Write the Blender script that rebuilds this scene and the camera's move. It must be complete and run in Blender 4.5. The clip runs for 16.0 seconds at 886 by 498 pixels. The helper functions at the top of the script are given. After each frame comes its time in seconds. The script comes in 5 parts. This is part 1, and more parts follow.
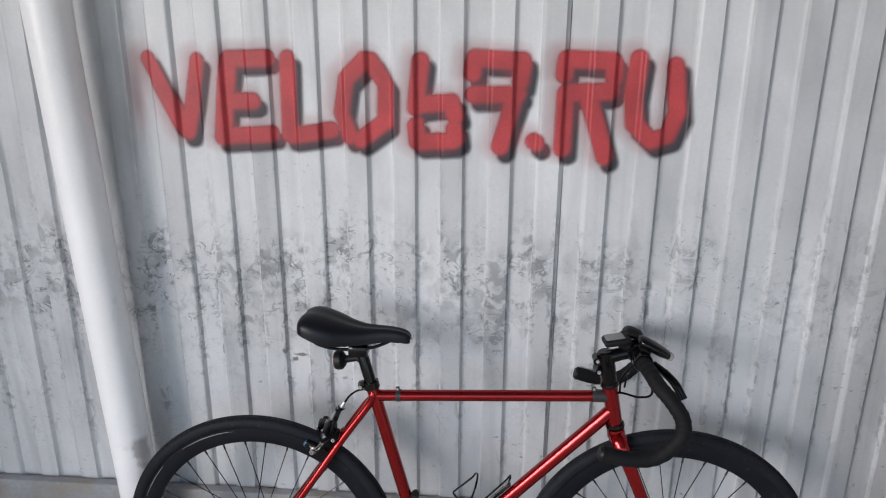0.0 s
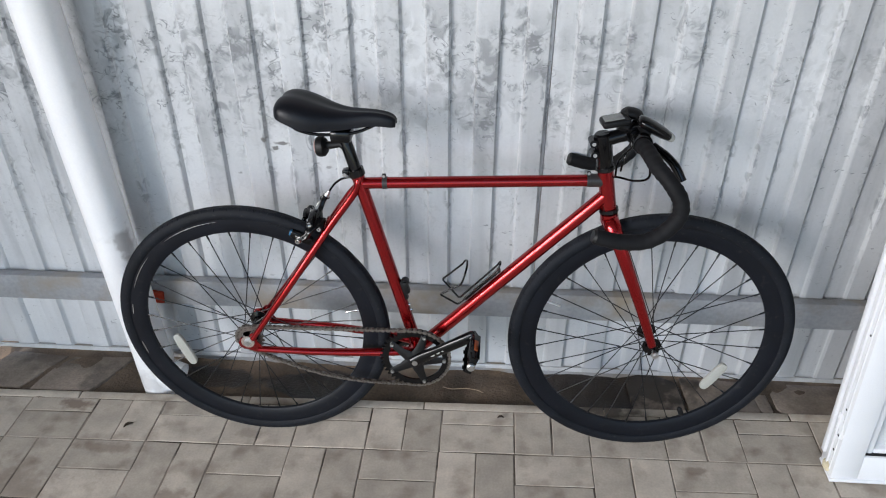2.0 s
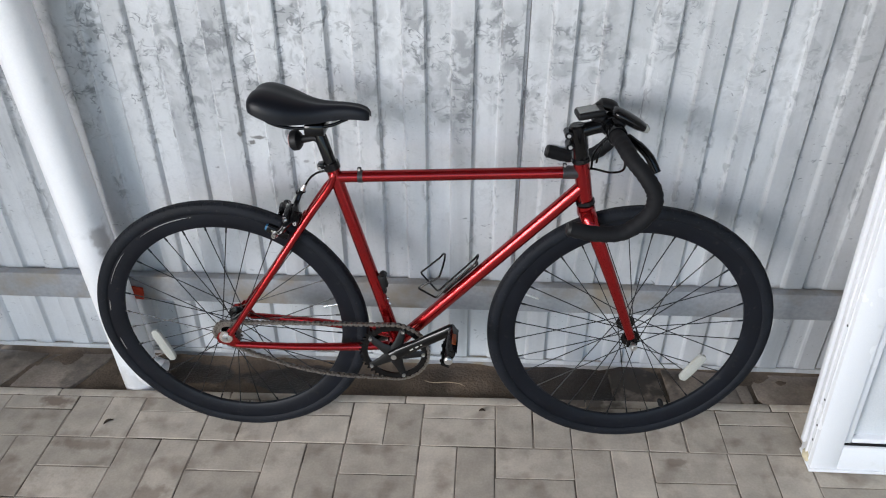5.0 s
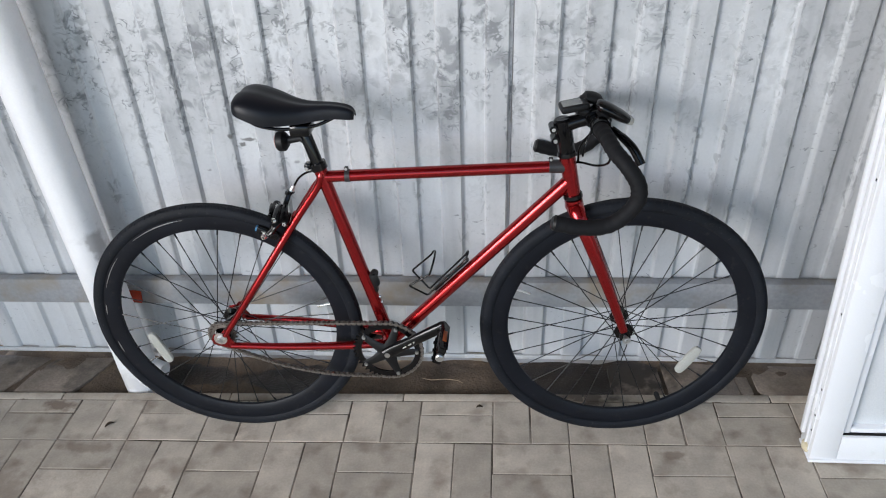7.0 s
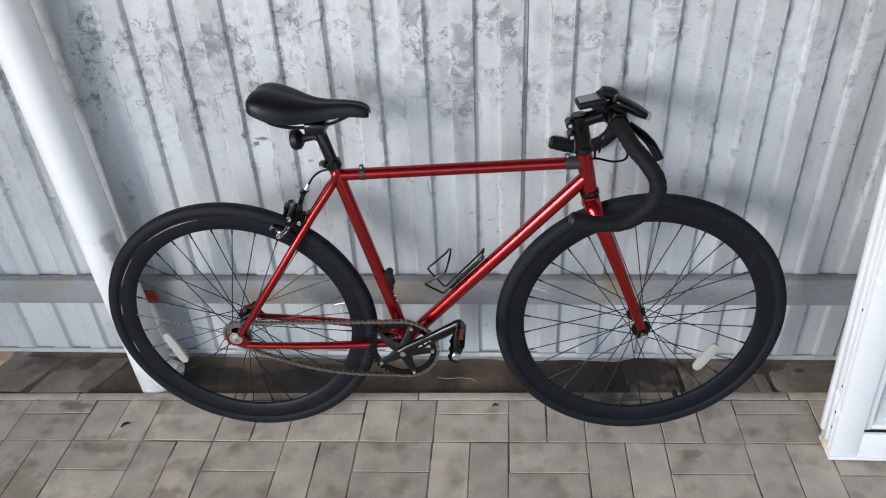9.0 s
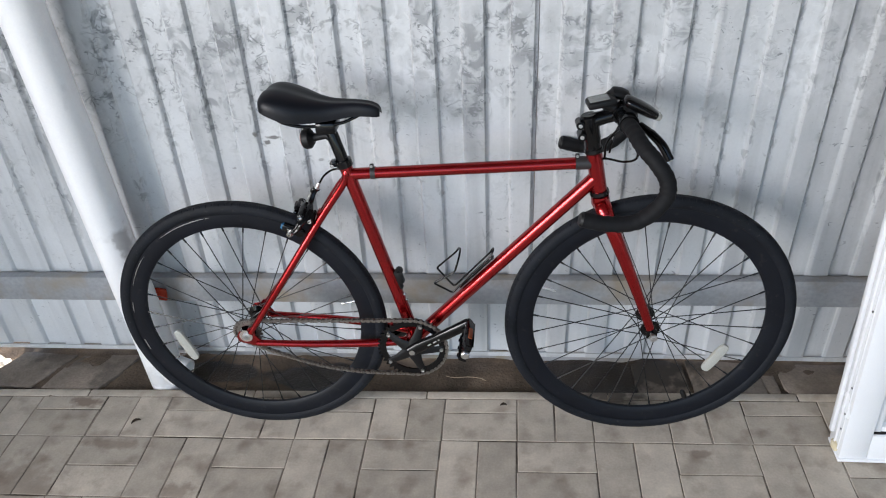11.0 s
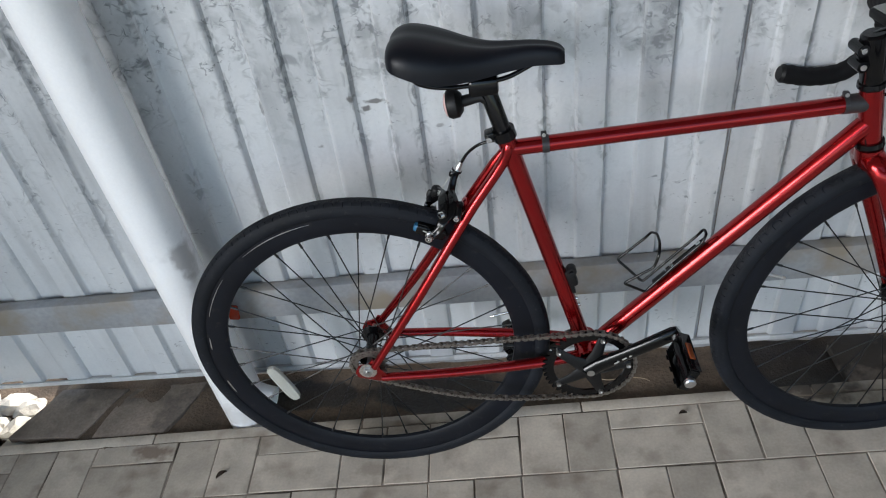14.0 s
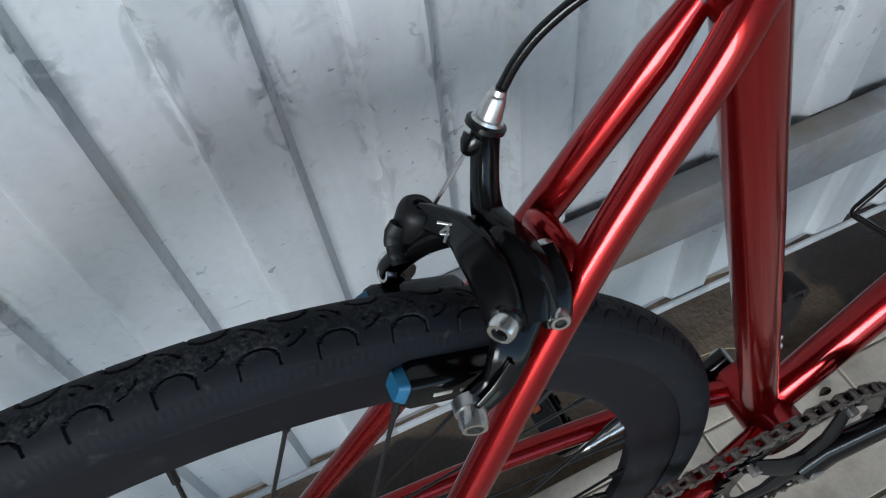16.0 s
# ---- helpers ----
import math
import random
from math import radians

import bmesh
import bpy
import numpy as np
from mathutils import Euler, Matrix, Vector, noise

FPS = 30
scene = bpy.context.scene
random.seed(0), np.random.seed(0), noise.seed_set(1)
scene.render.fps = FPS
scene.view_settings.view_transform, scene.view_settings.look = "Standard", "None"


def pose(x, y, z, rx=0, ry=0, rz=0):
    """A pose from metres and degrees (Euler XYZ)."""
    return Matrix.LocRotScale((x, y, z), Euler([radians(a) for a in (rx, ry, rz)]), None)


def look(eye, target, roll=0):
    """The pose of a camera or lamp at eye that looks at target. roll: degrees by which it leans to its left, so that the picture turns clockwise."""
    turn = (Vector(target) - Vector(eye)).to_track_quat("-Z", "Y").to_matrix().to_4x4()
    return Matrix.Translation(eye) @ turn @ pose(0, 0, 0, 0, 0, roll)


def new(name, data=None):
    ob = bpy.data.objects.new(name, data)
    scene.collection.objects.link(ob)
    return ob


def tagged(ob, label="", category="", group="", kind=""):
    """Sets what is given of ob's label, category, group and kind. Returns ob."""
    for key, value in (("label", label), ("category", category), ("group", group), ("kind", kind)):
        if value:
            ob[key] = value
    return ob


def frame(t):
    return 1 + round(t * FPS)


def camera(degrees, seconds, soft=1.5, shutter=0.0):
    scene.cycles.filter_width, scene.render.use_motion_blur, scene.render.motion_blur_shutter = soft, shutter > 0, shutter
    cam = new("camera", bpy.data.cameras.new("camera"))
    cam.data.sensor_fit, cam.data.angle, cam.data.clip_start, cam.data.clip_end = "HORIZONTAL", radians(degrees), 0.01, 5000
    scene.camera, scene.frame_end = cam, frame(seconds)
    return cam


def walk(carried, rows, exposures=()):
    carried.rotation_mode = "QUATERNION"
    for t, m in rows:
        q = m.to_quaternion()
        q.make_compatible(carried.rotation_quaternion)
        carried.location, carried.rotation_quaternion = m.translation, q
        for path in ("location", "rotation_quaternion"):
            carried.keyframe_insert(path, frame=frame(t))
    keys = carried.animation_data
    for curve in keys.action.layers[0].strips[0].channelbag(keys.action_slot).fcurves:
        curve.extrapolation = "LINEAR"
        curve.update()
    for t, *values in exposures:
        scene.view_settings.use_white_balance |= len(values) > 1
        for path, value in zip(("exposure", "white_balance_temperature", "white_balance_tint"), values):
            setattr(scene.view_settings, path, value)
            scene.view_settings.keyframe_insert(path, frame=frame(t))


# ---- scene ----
cam = camera(61.9, 16.0, soft=1.1)
PATH = [
    (0, (0.282, -0.167, 1.585), (0.067, 1.722, 0.963), -1.0),
    (0.5, (0.266, -0.155, 1.549), (0.077, 1.679, 0.774), -0.9),
    (1, (0.27, -0.13, 1.531), (0.095, 1.611, 0.562), -0.7),
    (1.5, (0.269, -0.107, 1.518), (0.108, 1.574, 0.448), -0.7),
    (2, (0.27, -0.1, 1.511), (0.105, 1.561, 0.41), -1.3),
    (2.5, (0.266, -0.1, 1.513), (0.102, 1.563, 0.414), -1.3),
    (3, (0.265, -0.098, 1.513), (0.119, 1.552, 0.392), -1.0),
    (3.5, (0.265, -0.101, 1.511), (0.111, 1.553, 0.397), -1.3),
    (4, (0.261, -0.107, 1.508), (0.112, 1.552, 0.401), -1.1),
    (4.5, (0.266, -0.106, 1.504), (0.117, 1.555, 0.4), -1.2),
    (5, (0.31, -0.092, 1.505), (0.159, 1.562, 0.39), -1.5),
    (7.5, (0.368, -0.088, 1.5), (0.166, 1.556, 0.378), -4.0),
    (8, (0.362, -0.081, 1.498), (0.151, 1.558, 0.371), -4.2),
    (8.5, (0.35, -0.079, 1.501), (0.139, 1.56, 0.375), -4.3),
    (9, (0.349, -0.085, 1.496), (0.137, 1.559, 0.377), -4.4),
    (11.5, (0.341, -0.092, 1.499), (0.102, 1.548, 0.38), -4.4),
    (12, (0.335, -0.095, 1.497), (0.085, 1.541, 0.375), -4.3),
    (12.5, (0.324, -0.097, 1.499), (0.057, 1.543, 0.385), -4.1),
    (13, (0.251, -0.081, 1.49), (0.013, 1.564, 0.377), -4.0),
    (13.5, (0.0844, 0.0110, 1.4432), (-0.0646, 1.6303, 0.2790), -4.35),
    (14, (-0.0461, 0.3393, 1.3687), (-0.2557, 1.8613, 0.0882), -9.63),
    (14.5, (-0.1435, 0.6706, 1.2879), (-0.2172, 2.0778, -0.1314), -9.94),
    (15, (-0.2429, 0.9556, 1.0644), (0.0374, 2.2890, -0.3997), -5.98),
    (15.5, (-0.2239, 1.1071, 0.9206), (0.0728, 2.3074, -0.6515), -11.33),
    (16, (-0.2217, 1.1505, 0.9053), (0.0707, 2.2692, -0.7265), -11.00),
]
walk(cam, [(t, look(eye, target, roll)) for t, eye, target, roll in PATH],
     [(0, 1.13, 6700, 17), (0.5, 1.21, 6680, 17), (1.2, 1.38, 6600, 15), (2, 1.44, 6550, 14), (13.3, 1.44, 6550, 14), (14, 1.17, 6400, 11), (15, 1.22, 6300, 9), (16, 1.24, 6150, 8)])

# ---- world, light ----
world = bpy.data.worlds.new("world")
scene.world = world
world.use_nodes = True
wn = world.node_tree.nodes
sky = wn.new("ShaderNodeTexSky")
sky.sky_type, sky.sun_disc = "NISHITA", False
sky.sun_elevation, sky.sun_rotation = radians(20), radians(42)
world.node_tree.links.new(sky.outputs[0], wn["Background"].inputs[0])
wn["Background"].inputs[1].default_value = 0.145


def lamp(name, kind, m, energy, **kw):
    data = bpy.data.lights.new(name, kind)
    data.energy = energy
    data.color = kw.get("color", (1, 1, 1))
    if kind == "AREA":
        data.shape, data.size, data.size_y = "RECTANGLE", kw["size"][0], kw["size"][1]
    if kind == "SUN":
        data.angle = radians(0.5)
    ob = new(name, data)
    ob.matrix_world = m
    return ob


lamp("sun", "SUN", look((0.7, 3.67, 1.07), (-1.3, 1.45, 0)), 5.0, color=(1, 0.95, 0.87))
# added area lamp out of view, standing in for daylight from the front left
lamp("daylight_fill_lamp", "AREA", look((-5.0, -4.1, 2.9), (0.15, 1.45, 0.55)), 226, size=(4.0, 2.3), color=(1.0, 0.985, 0.96))


YW = 1.54          # valleys of the profiled wall
DEEP = 0.011       # ribs stand this far proud
RIBS = (0.2158, 8.826, -0.1537)   # count of ribs along x: the sheet is stretched a little towards its left end
VALLEY, SLOPE = 0.51, 0.075       # shares of one rib's pitch: flat valley, each sloping flank
LEANING = 0.022    # the ribs drift sideways with height


# ---- materials ----
def mat(name, base, rough=0.5, metal=0.0, **kw):
    """A surface with grain and stains: base colour, two scales of variation, bump."""
    m = bpy.data.materials.new(name)
    m.use_nodes = True
    nt = m.node_tree
    n, ln = nt.nodes, nt.links
    b = n["Principled BSDF"]
    b.inputs["Roughness"].default_value = rough
    b.inputs["Metallic"].default_value = metal
    for key in ("Coat Weight", "Coat Roughness", "Specular IOR Level", "Transmission Weight", "IOR", "Alpha"):
        if key in kw:
            b.inputs[key].default_value = kw[key]
    tc = n.new("ShaderNodeTexCoord")
    place = n.new("ShaderNodeNewGeometry").outputs["Position"] if kw.get("world") else tc.outputs["Object"]
    fine = n.new("ShaderNodeTexNoise")
    fine.inputs["Scale"].default_value = kw.get("fine", 300)
    fine.inputs["Detail"].default_value = 6
    ln.new(place, fine.inputs["Vector"])
    big = n.new("ShaderNodeTexNoise")
    big.inputs["Scale"].default_value = kw.get("big", 12)
    big.inputs["Detail"].default_value = 5
    ln.new(place, big.inputs["Vector"])
    vary = kw.get("vary", 0.15)
    lo = [c * (1 - vary) for c in base]
    hi = [min(1, c * (1 + vary)) for c in base]
    r1 = n.new("ShaderNodeValToRGB")
    r1.color_ramp.elements[0].position, r1.color_ramp.elements[1].position = 0.3, 0.7
    r1.color_ramp.elements[0].color, r1.color_ramp.elements[1].color = (*lo, 1), (*hi, 1)
    ln.new(big.outputs["Fac"], r1.inputs["Fac"])
    mix = n.new("ShaderNodeMix")
    mix.data_type, mix.blend_type = "RGBA", "OVERLAY"
    mix.inputs["Factor"].default_value = kw.get("grain", 0.25)
    ln.new(r1.outputs["Color"], mix.inputs["A"])
    ln.new(fine.outputs["Fac"], mix.inputs["B"])
    out = mix.outputs["Result"]
    if "dust" in kw:
        col, lo_d, hi_d, sc = kw["dust"]
        dn = n.new("ShaderNodeTexNoise")
        dn.inputs["Scale"].default_value, dn.inputs["Detail"].default_value = sc, 8
        ln.new(place, dn.inputs["Vector"])
        dr = n.new("ShaderNodeMapRange")
        dr.inputs["From Min"].default_value, dr.inputs["From Max"].default_value = lo_d, hi_d
        ln.new(dn.outputs["Fac"], dr.inputs["Value"])
        dm = n.new("ShaderNodeMix")
        dm.data_type = "RGBA"
        dm.inputs["B"].default_value = (*col, 1)
        ln.new(dr.outputs["Result"], dm.inputs["Factor"])
        ln.new(out, dm.inputs["A"])
        out = dm.outputs["Result"]
    ln.new(out, b.inputs["Base Color"])
    rr = n.new("ShaderNodeMapRange")
    rr.inputs["To Min"].default_value, rr.inputs["To Max"].default_value = max(0.02, rough - kw.get("rvary", 0.08)), min(1, rough + kw.get("rvary", 0.08))
    ln.new(big.outputs["Fac"], rr.inputs["Value"])
    ln.new(rr.outputs["Result"], b.inputs["Roughness"])
    if kw.get("bump", 0.0):
        bu = n.new("ShaderNodeBump")
        bu.inputs["Strength"].default_value, bu.inputs["Distance"].default_value = kw["bump"], kw.get("depth", 0.001)
        ln.new(fine.outputs["Fac"], bu.inputs["Height"])
        ln.new(bu.outputs["Normal"], b.inputs["Normal"])
    return m


RED = mat("red_metallic_paint", (0.31, 0.0060, 0.0075), 0.22, 0.85, vary=0.12, grain=0.2, fine=1200, big=6, rvary=0.04, **{"Coat Weight": 0.5, "Coat Roughness": 0.06})
BLACK = mat("black_gloss_metal", (0.003, 0.003, 0.0034), 0.16, 0.0, vary=0.2, rvary=0.05, **{"Specular IOR Level": 0.32})
MATT = mat("black_matt_plastic", (0.0045, 0.0045, 0.005), 0.5, vary=0.25, bump=0.1, depth=0.0004, **{"Specular IOR Level": 0.3})
RUBBER = mat("tyre_rubber", (0.0070, 0.0084, 0.0118), 0.66, vary=0.3, fine=420, big=25, bump=0.3, depth=0.0005, dust=((0.06, 0.058, 0.055), 0.62, 0.92, 150), **{"Specular IOR Level": 0.2})
def tread_wear(m):
    """Grey road dust rubbed into the running surface of the tyre."""
    n, ln = m.node_tree.nodes, m.node_tree.links
    b = n["Principled BSDF"]
    src = b.inputs["Base Color"].links[0].from_socket
    crown = n.new("ShaderNodeAttribute")
    crown.attribute_name = "crown"
    tc = n.new("ShaderNodeTexCoord")
    fac = crown.outputs["Fac"]
    for scale, a, c in ((28, 0.36, 0.62), (520, 0.42, 0.72)):
        t = n.new("ShaderNodeTexNoise")
        t.inputs["Scale"].default_value, t.inputs["Detail"].default_value = scale, 7
        ln.new(tc.outputs["Object"], t.inputs["Vector"])
        r = n.new("ShaderNodeMapRange")
        r.inputs["From Min"].default_value, r.inputs["From Max"].default_value = a, c
        ln.new(t.outputs["Fac"], r.inputs["Value"])
        k = n.new("ShaderNodeMath")
        k.operation = "MULTIPLY"
        ln.new(fac, k.inputs[0])
        ln.new(r.outputs["Result"], k.inputs[1])
        fac = k.outputs[0]
    mix = n.new("ShaderNodeMix")
    mix.data_type = "RGBA"
    mix.inputs["B"].default_value = (0.062, 0.062, 0.062, 1)
    ln.new(fac, mix.inputs["Factor"])
    ln.new(src, mix.inputs["A"])
    ln.new(mix.outputs["Result"], b.inputs["Base Color"])


tread_wear(RUBBER)
RIM = mat("black_anodised_rim", (0.0040, 0.0052, 0.0088), 0.46, 0.0, vary=0.2, dust=((0.03, 0.029, 0.028), 0.62, 0.9, 60), **{"Specular IOR Level": 0.24})
TAPE = mat("black_bar_tape", (0.0065, 0.0065, 0.0075), 0.7, vary=0.2, fine=700, bump=0.3, depth=0.0006, **{"Specular IOR Level": 0.2})
VINYL = mat("black_saddle_vinyl", (0.0040, 0.0048, 0.0078), 0.44, vary=0.15, fine=900, big=9, bump=0.12, depth=0.0003, **{"Specular IOR Level": 0.25})
STRAP = mat("dark_grey_plastic_strap", (0.022, 0.020, 0.021), 0.45, vary=0.2)
CHROME = mat("polished_steel", (0.74, 0.74, 0.73), 0.27, 1.0, vary=0.1)
ALLOY = mat("silver_alloy", (0.55, 0.55, 0.54), 0.32, 1.0, vary=0.12)
CHAIN = mat("oily_chain_steel", (0.24, 0.22, 0.2), 0.42, 0.9, vary=0.3, dust=((0.05, 0.035, 0.025), 0.5, 0.7, 200))
SPOKE = mat("black_steel_spoke", (0.006, 0.006, 0.0065), 0.35, 0.0, **{"Specular IOR Level": 0.35})
CLEARW = mat("white_reflector_plastic", (0.38, 0.38, 0.345), 0.2, vary=0.06, fine=1500, grain=0.3)
AMBER = mat("amber_reflector_plastic", (0.26, 0.055, 0.012), 0.25, vary=0.15, fine=1400, grain=0.4)
REDREF = mat("red_reflector_plastic", (0.5, 0.05, 0.02), 0.2, vary=0.15, fine=1400, grain=0.4)
LENS = mat("clear_pink_lens", (0.55, 0.36, 0.34), 0.1, vary=0.1, fine=1200, grain=0.4, **{"Coat Weight": 0.6})
BLUE = mat("blue_rubber", (0.012, 0.115, 0.23), 0.5, vary=0.1)
SCREEN = mat("grey_display", (0.2, 0.21, 0.2), 0.12, vary=0.1)
WHITE = mat("white_painted_pipe", (0.83, 0.835, 0.845), 0.35, vary=0.04, fine=200, big=5, bump=0.05, dust=((0.45, 0.44, 0.42), 0.66, 0.9, 9))
PVC = mat("white_door_plastic", (0.8, 0.81, 0.83), 0.25, vary=0.03, fine=300, big=4, dust=((0.5, 0.48, 0.44), 0.68, 0.95, 14))
GREEN = mat("pale_green_plastic", (0.42, 0.6, 0.54), 0.35, vary=0.06)
RAIL = mat("grey_painted_steel_rail", (0.30, 0.31, 0.325), 0.5, vary=0.12, fine=90, big=7, bump=0.1, dust=((0.26, 0.225, 0.18), 0.46, 0.66, 9))
CONCRETE = mat("rough_concrete", (0.3, 0.29, 0.27), 0.85, vary=0.2, fine=120, big=8, bump=0.5, depth=0.003)
PLASTER = mat("grey_plaster", (0.26, 0.26, 0.26), 0.8, vary=0.12, fine=60, big=3, bump=0.2)
LEAF = mat("dry_brown_leaf", (0.06, 0.04, 0.025), 0.7, vary=0.3)
PANEL = mat("pale_infill_panel", (0.62, 0.64, 0.66), 0.18, vary=0.04, big=3)
FOAM = mat("yellowed_filler", (0.55, 0.48, 0.33), 0.8, vary=0.2, fine=120, bump=0.4)


def stained(m, spots, colour, scale=14, rough=None):
    """Soft-edged stains of one colour on a material: (x, y, z, rx, ry, rz, strength) each, in the world."""
    n, ln = m.node_tree.nodes, m.node_tree.links
    b = n["Principled BSDF"]
    place = n.new("ShaderNodeNewGeometry").outputs["Position"]
    nz = n.new("ShaderNodeTexNoise")
    nz.inputs["Scale"].default_value, nz.inputs["Detail"].default_value = scale, 6
    ln.new(place, nz.inputs["Vector"])
    ragged = n.new("ShaderNodeMath")
    ragged.operation = "MULTIPLY_ADD"
    ragged.inputs[1].default_value, ragged.inputs[2].default_value = 2.2, -1.1
    ln.new(nz.outputs["Fac"], ragged.inputs[0])
    out = b.inputs["Base Color"].links[0].from_socket
    for x, y, z, rx, ry, rz, strength in spots:
        v = n.new("ShaderNodeVectorMath")
        v.operation = "SUBTRACT"
        v.inputs[1].default_value = (x, y, z)
        ln.new(place, v.inputs[0])
        d = n.new("ShaderNodeVectorMath")
        d.operation = "MULTIPLY"
        d.inputs[1].default_value = (1 / rx, 1 / ry, 1 / rz)
        ln.new(v.outputs[0], d.inputs[0])
        far = n.new("ShaderNodeVectorMath")
        far.operation = "LENGTH"
        ln.new(d.outputs[0], far.inputs[0])
        a = n.new("ShaderNodeMath")
        a.operation = "ADD"
        ln.new(far.outputs["Value"], a.inputs[0])
        ln.new(ragged.outputs[0], a.inputs[1])
        r = n.new("ShaderNodeMapRange")
        r.inputs["From Min"].default_value, r.inputs["From Max"].default_value = 1.1, 0.55
        r.inputs["To Max"].default_value = strength
        ln.new(a.outputs[0], r.inputs["Value"])
        mix = n.new("ShaderNodeMix")
        mix.data_type = "RGBA"
        mix.inputs["B"].default_value = (*colour, 1)
        ln.new(r.outputs["Result"], mix.inputs["Factor"])
        ln.new(out, mix.inputs["A"])
        out = mix.outputs["Result"]
    ln.new(out, b.inputs["Base Color"])
    return m


def paver_material():
    m = mat("concrete_paver", (0.475, 0.415, 0.340), 0.8, vary=0.16, fine=170, big=16, bump=0.22, depth=0.001, grain=0.18, world=True, dust=((0.22, 0.17, 0.13), 0.52, 0.80, 13))
    n, ln = m.node_tree.nodes, m.node_tree.links
    b = n["Principled BSDF"]
    src = b.inputs["Base Color"].links[0].from_socket
    info = n.new("ShaderNodeObjectInfo")
    rr = n.new("ShaderNodeMapRange")
    rr.inputs["To Min"].default_value, rr.inputs["To Max"].default_value = 0.80, 1.14
    ln.new(info.outputs["Random"], rr.inputs["Value"])
    mul = n.new("ShaderNodeMix")
    mul.data_type, mul.blend_type = "RGBA", "MULTIPLY"
    mul.inputs["Factor"].default_value = 1
    ln.new(src, mul.inputs["A"])
    ln.new(rr.outputs["Result"], mul.inputs["B"])
    ln.new(mul.outputs["Result"], b.inputs["Base Color"])
    stained(m, ((-0.93, 1.318, 0, 0.055, 0.022, 0.1, 0.8), (-0.54, 1.022, 0, 0.050, 0.035, 0.1, 0.55), (0.771, 1.198, 0, 0.036, 0.016, 0.1, 0.6),
                (-0.97, 1.01, 0, 0.13, 0.10, 0.1, 0.42), (-0.76, 1.17, 0, 0.10, 0.018, 0.1, 0.5), (0.62, 1.02, 0, 0.035, 0.04, 0.1, 0.4), (-0.40, 1.245, 0, 0.05, 0.02, 0.1, 0.35)), (0.17, 0.12, 0.088), 38)
    return stained(m, ((0.565, 1.388, 0, 0.105, 0.032, 0.1, 0.85),), (0.085, 0.068, 0.055), 30)


def soil_material():
    """Trodden soil and old concrete in the drain strip, wet in patches."""
    m = mat("damp_soil_and_concrete", (0.102, 0.073, 0.049), 0.85, vary=0.4, fine=140, big=10, bump=0.8, depth=0.004, grain=0.5, dust=((0.19, 0.145, 0.105), 0.54, 0.72, 6))
    n, ln = m.node_tree.nodes, m.node_tree.links
    b = n["Principled BSDF"]
    tc = n.new("ShaderNodeTexCoord")
    sep = n.new("ShaderNodeSeparateXYZ")
    ln.new(tc.outputs["Object"], sep.inputs[0])
    nz = n.new("ShaderNodeTexNoise")
    nz.inputs["Scale"].default_value, nz.inputs["Detail"].default_value = 9, 6
    ln.new(tc.outputs["Object"], nz.inputs["Vector"])

    def blot(x, y, rx, ry):
        v = n.new("ShaderNodeVectorMath")
        v.operation = "SUBTRACT"
        v.inputs[1].default_value = (x, y, 0)
        ln.new(tc.outputs["Object"], v.inputs[0])
        s = n.new("ShaderNodeVectorMath")
        s.operation = "MULTIPLY"
        s.inputs[1].default_value = (1 / rx, 1 / ry, 0)
        ln.new(v.outputs[0], s.inputs[0])
        d = n.new("ShaderNodeVectorMath")
        d.operation = "LENGTH"
        ln.new(s.outputs[0], d.inputs[0])
        a = n.new("ShaderNodeMath")
        a.operation = "ADD"
        ln.new(d.outputs["Value"], a.inputs[0])
        q = n.new("ShaderNodeMath")
        q.operation = "MULTIPLY_ADD"
        q.inputs[1].default_value, q.inputs[2].default_value = 1.2, -0.6
        ln.new(nz.outputs["Fac"], q.inputs[0])
        ln.new(q.outputs[0], a.inputs[1])
        r = n.new("ShaderNodeMapRange")
        r.inputs["From Min"].default_value, r.inputs["From Max"].default_value = 1.05, 0.9
        ln.new(a.outputs[0], r.inputs["Value"])
        return r.outputs["Result"]

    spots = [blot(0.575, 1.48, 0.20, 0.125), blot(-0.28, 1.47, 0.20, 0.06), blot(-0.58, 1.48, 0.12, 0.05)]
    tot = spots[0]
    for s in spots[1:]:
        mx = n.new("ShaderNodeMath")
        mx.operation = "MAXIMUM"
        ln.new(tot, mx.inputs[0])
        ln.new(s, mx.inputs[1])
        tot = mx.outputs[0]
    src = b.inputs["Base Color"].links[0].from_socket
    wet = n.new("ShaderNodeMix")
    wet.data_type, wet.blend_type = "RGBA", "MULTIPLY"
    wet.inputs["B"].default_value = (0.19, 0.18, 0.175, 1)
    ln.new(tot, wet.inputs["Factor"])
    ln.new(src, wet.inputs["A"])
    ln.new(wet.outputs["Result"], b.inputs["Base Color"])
    rsrc = b.inputs["Roughness"].links[0].from_socket
    rm = n.new("ShaderNodeMix")
    rm.data_type = "FLOAT"
    rm.inputs["B"].default_value = 0.3
    ln.new(tot, rm.inputs["Factor"])
    ln.new(rsrc, rm.inputs["A"])
    ln.new(rm.outputs["Result"], b.inputs["Roughness"])
    return m


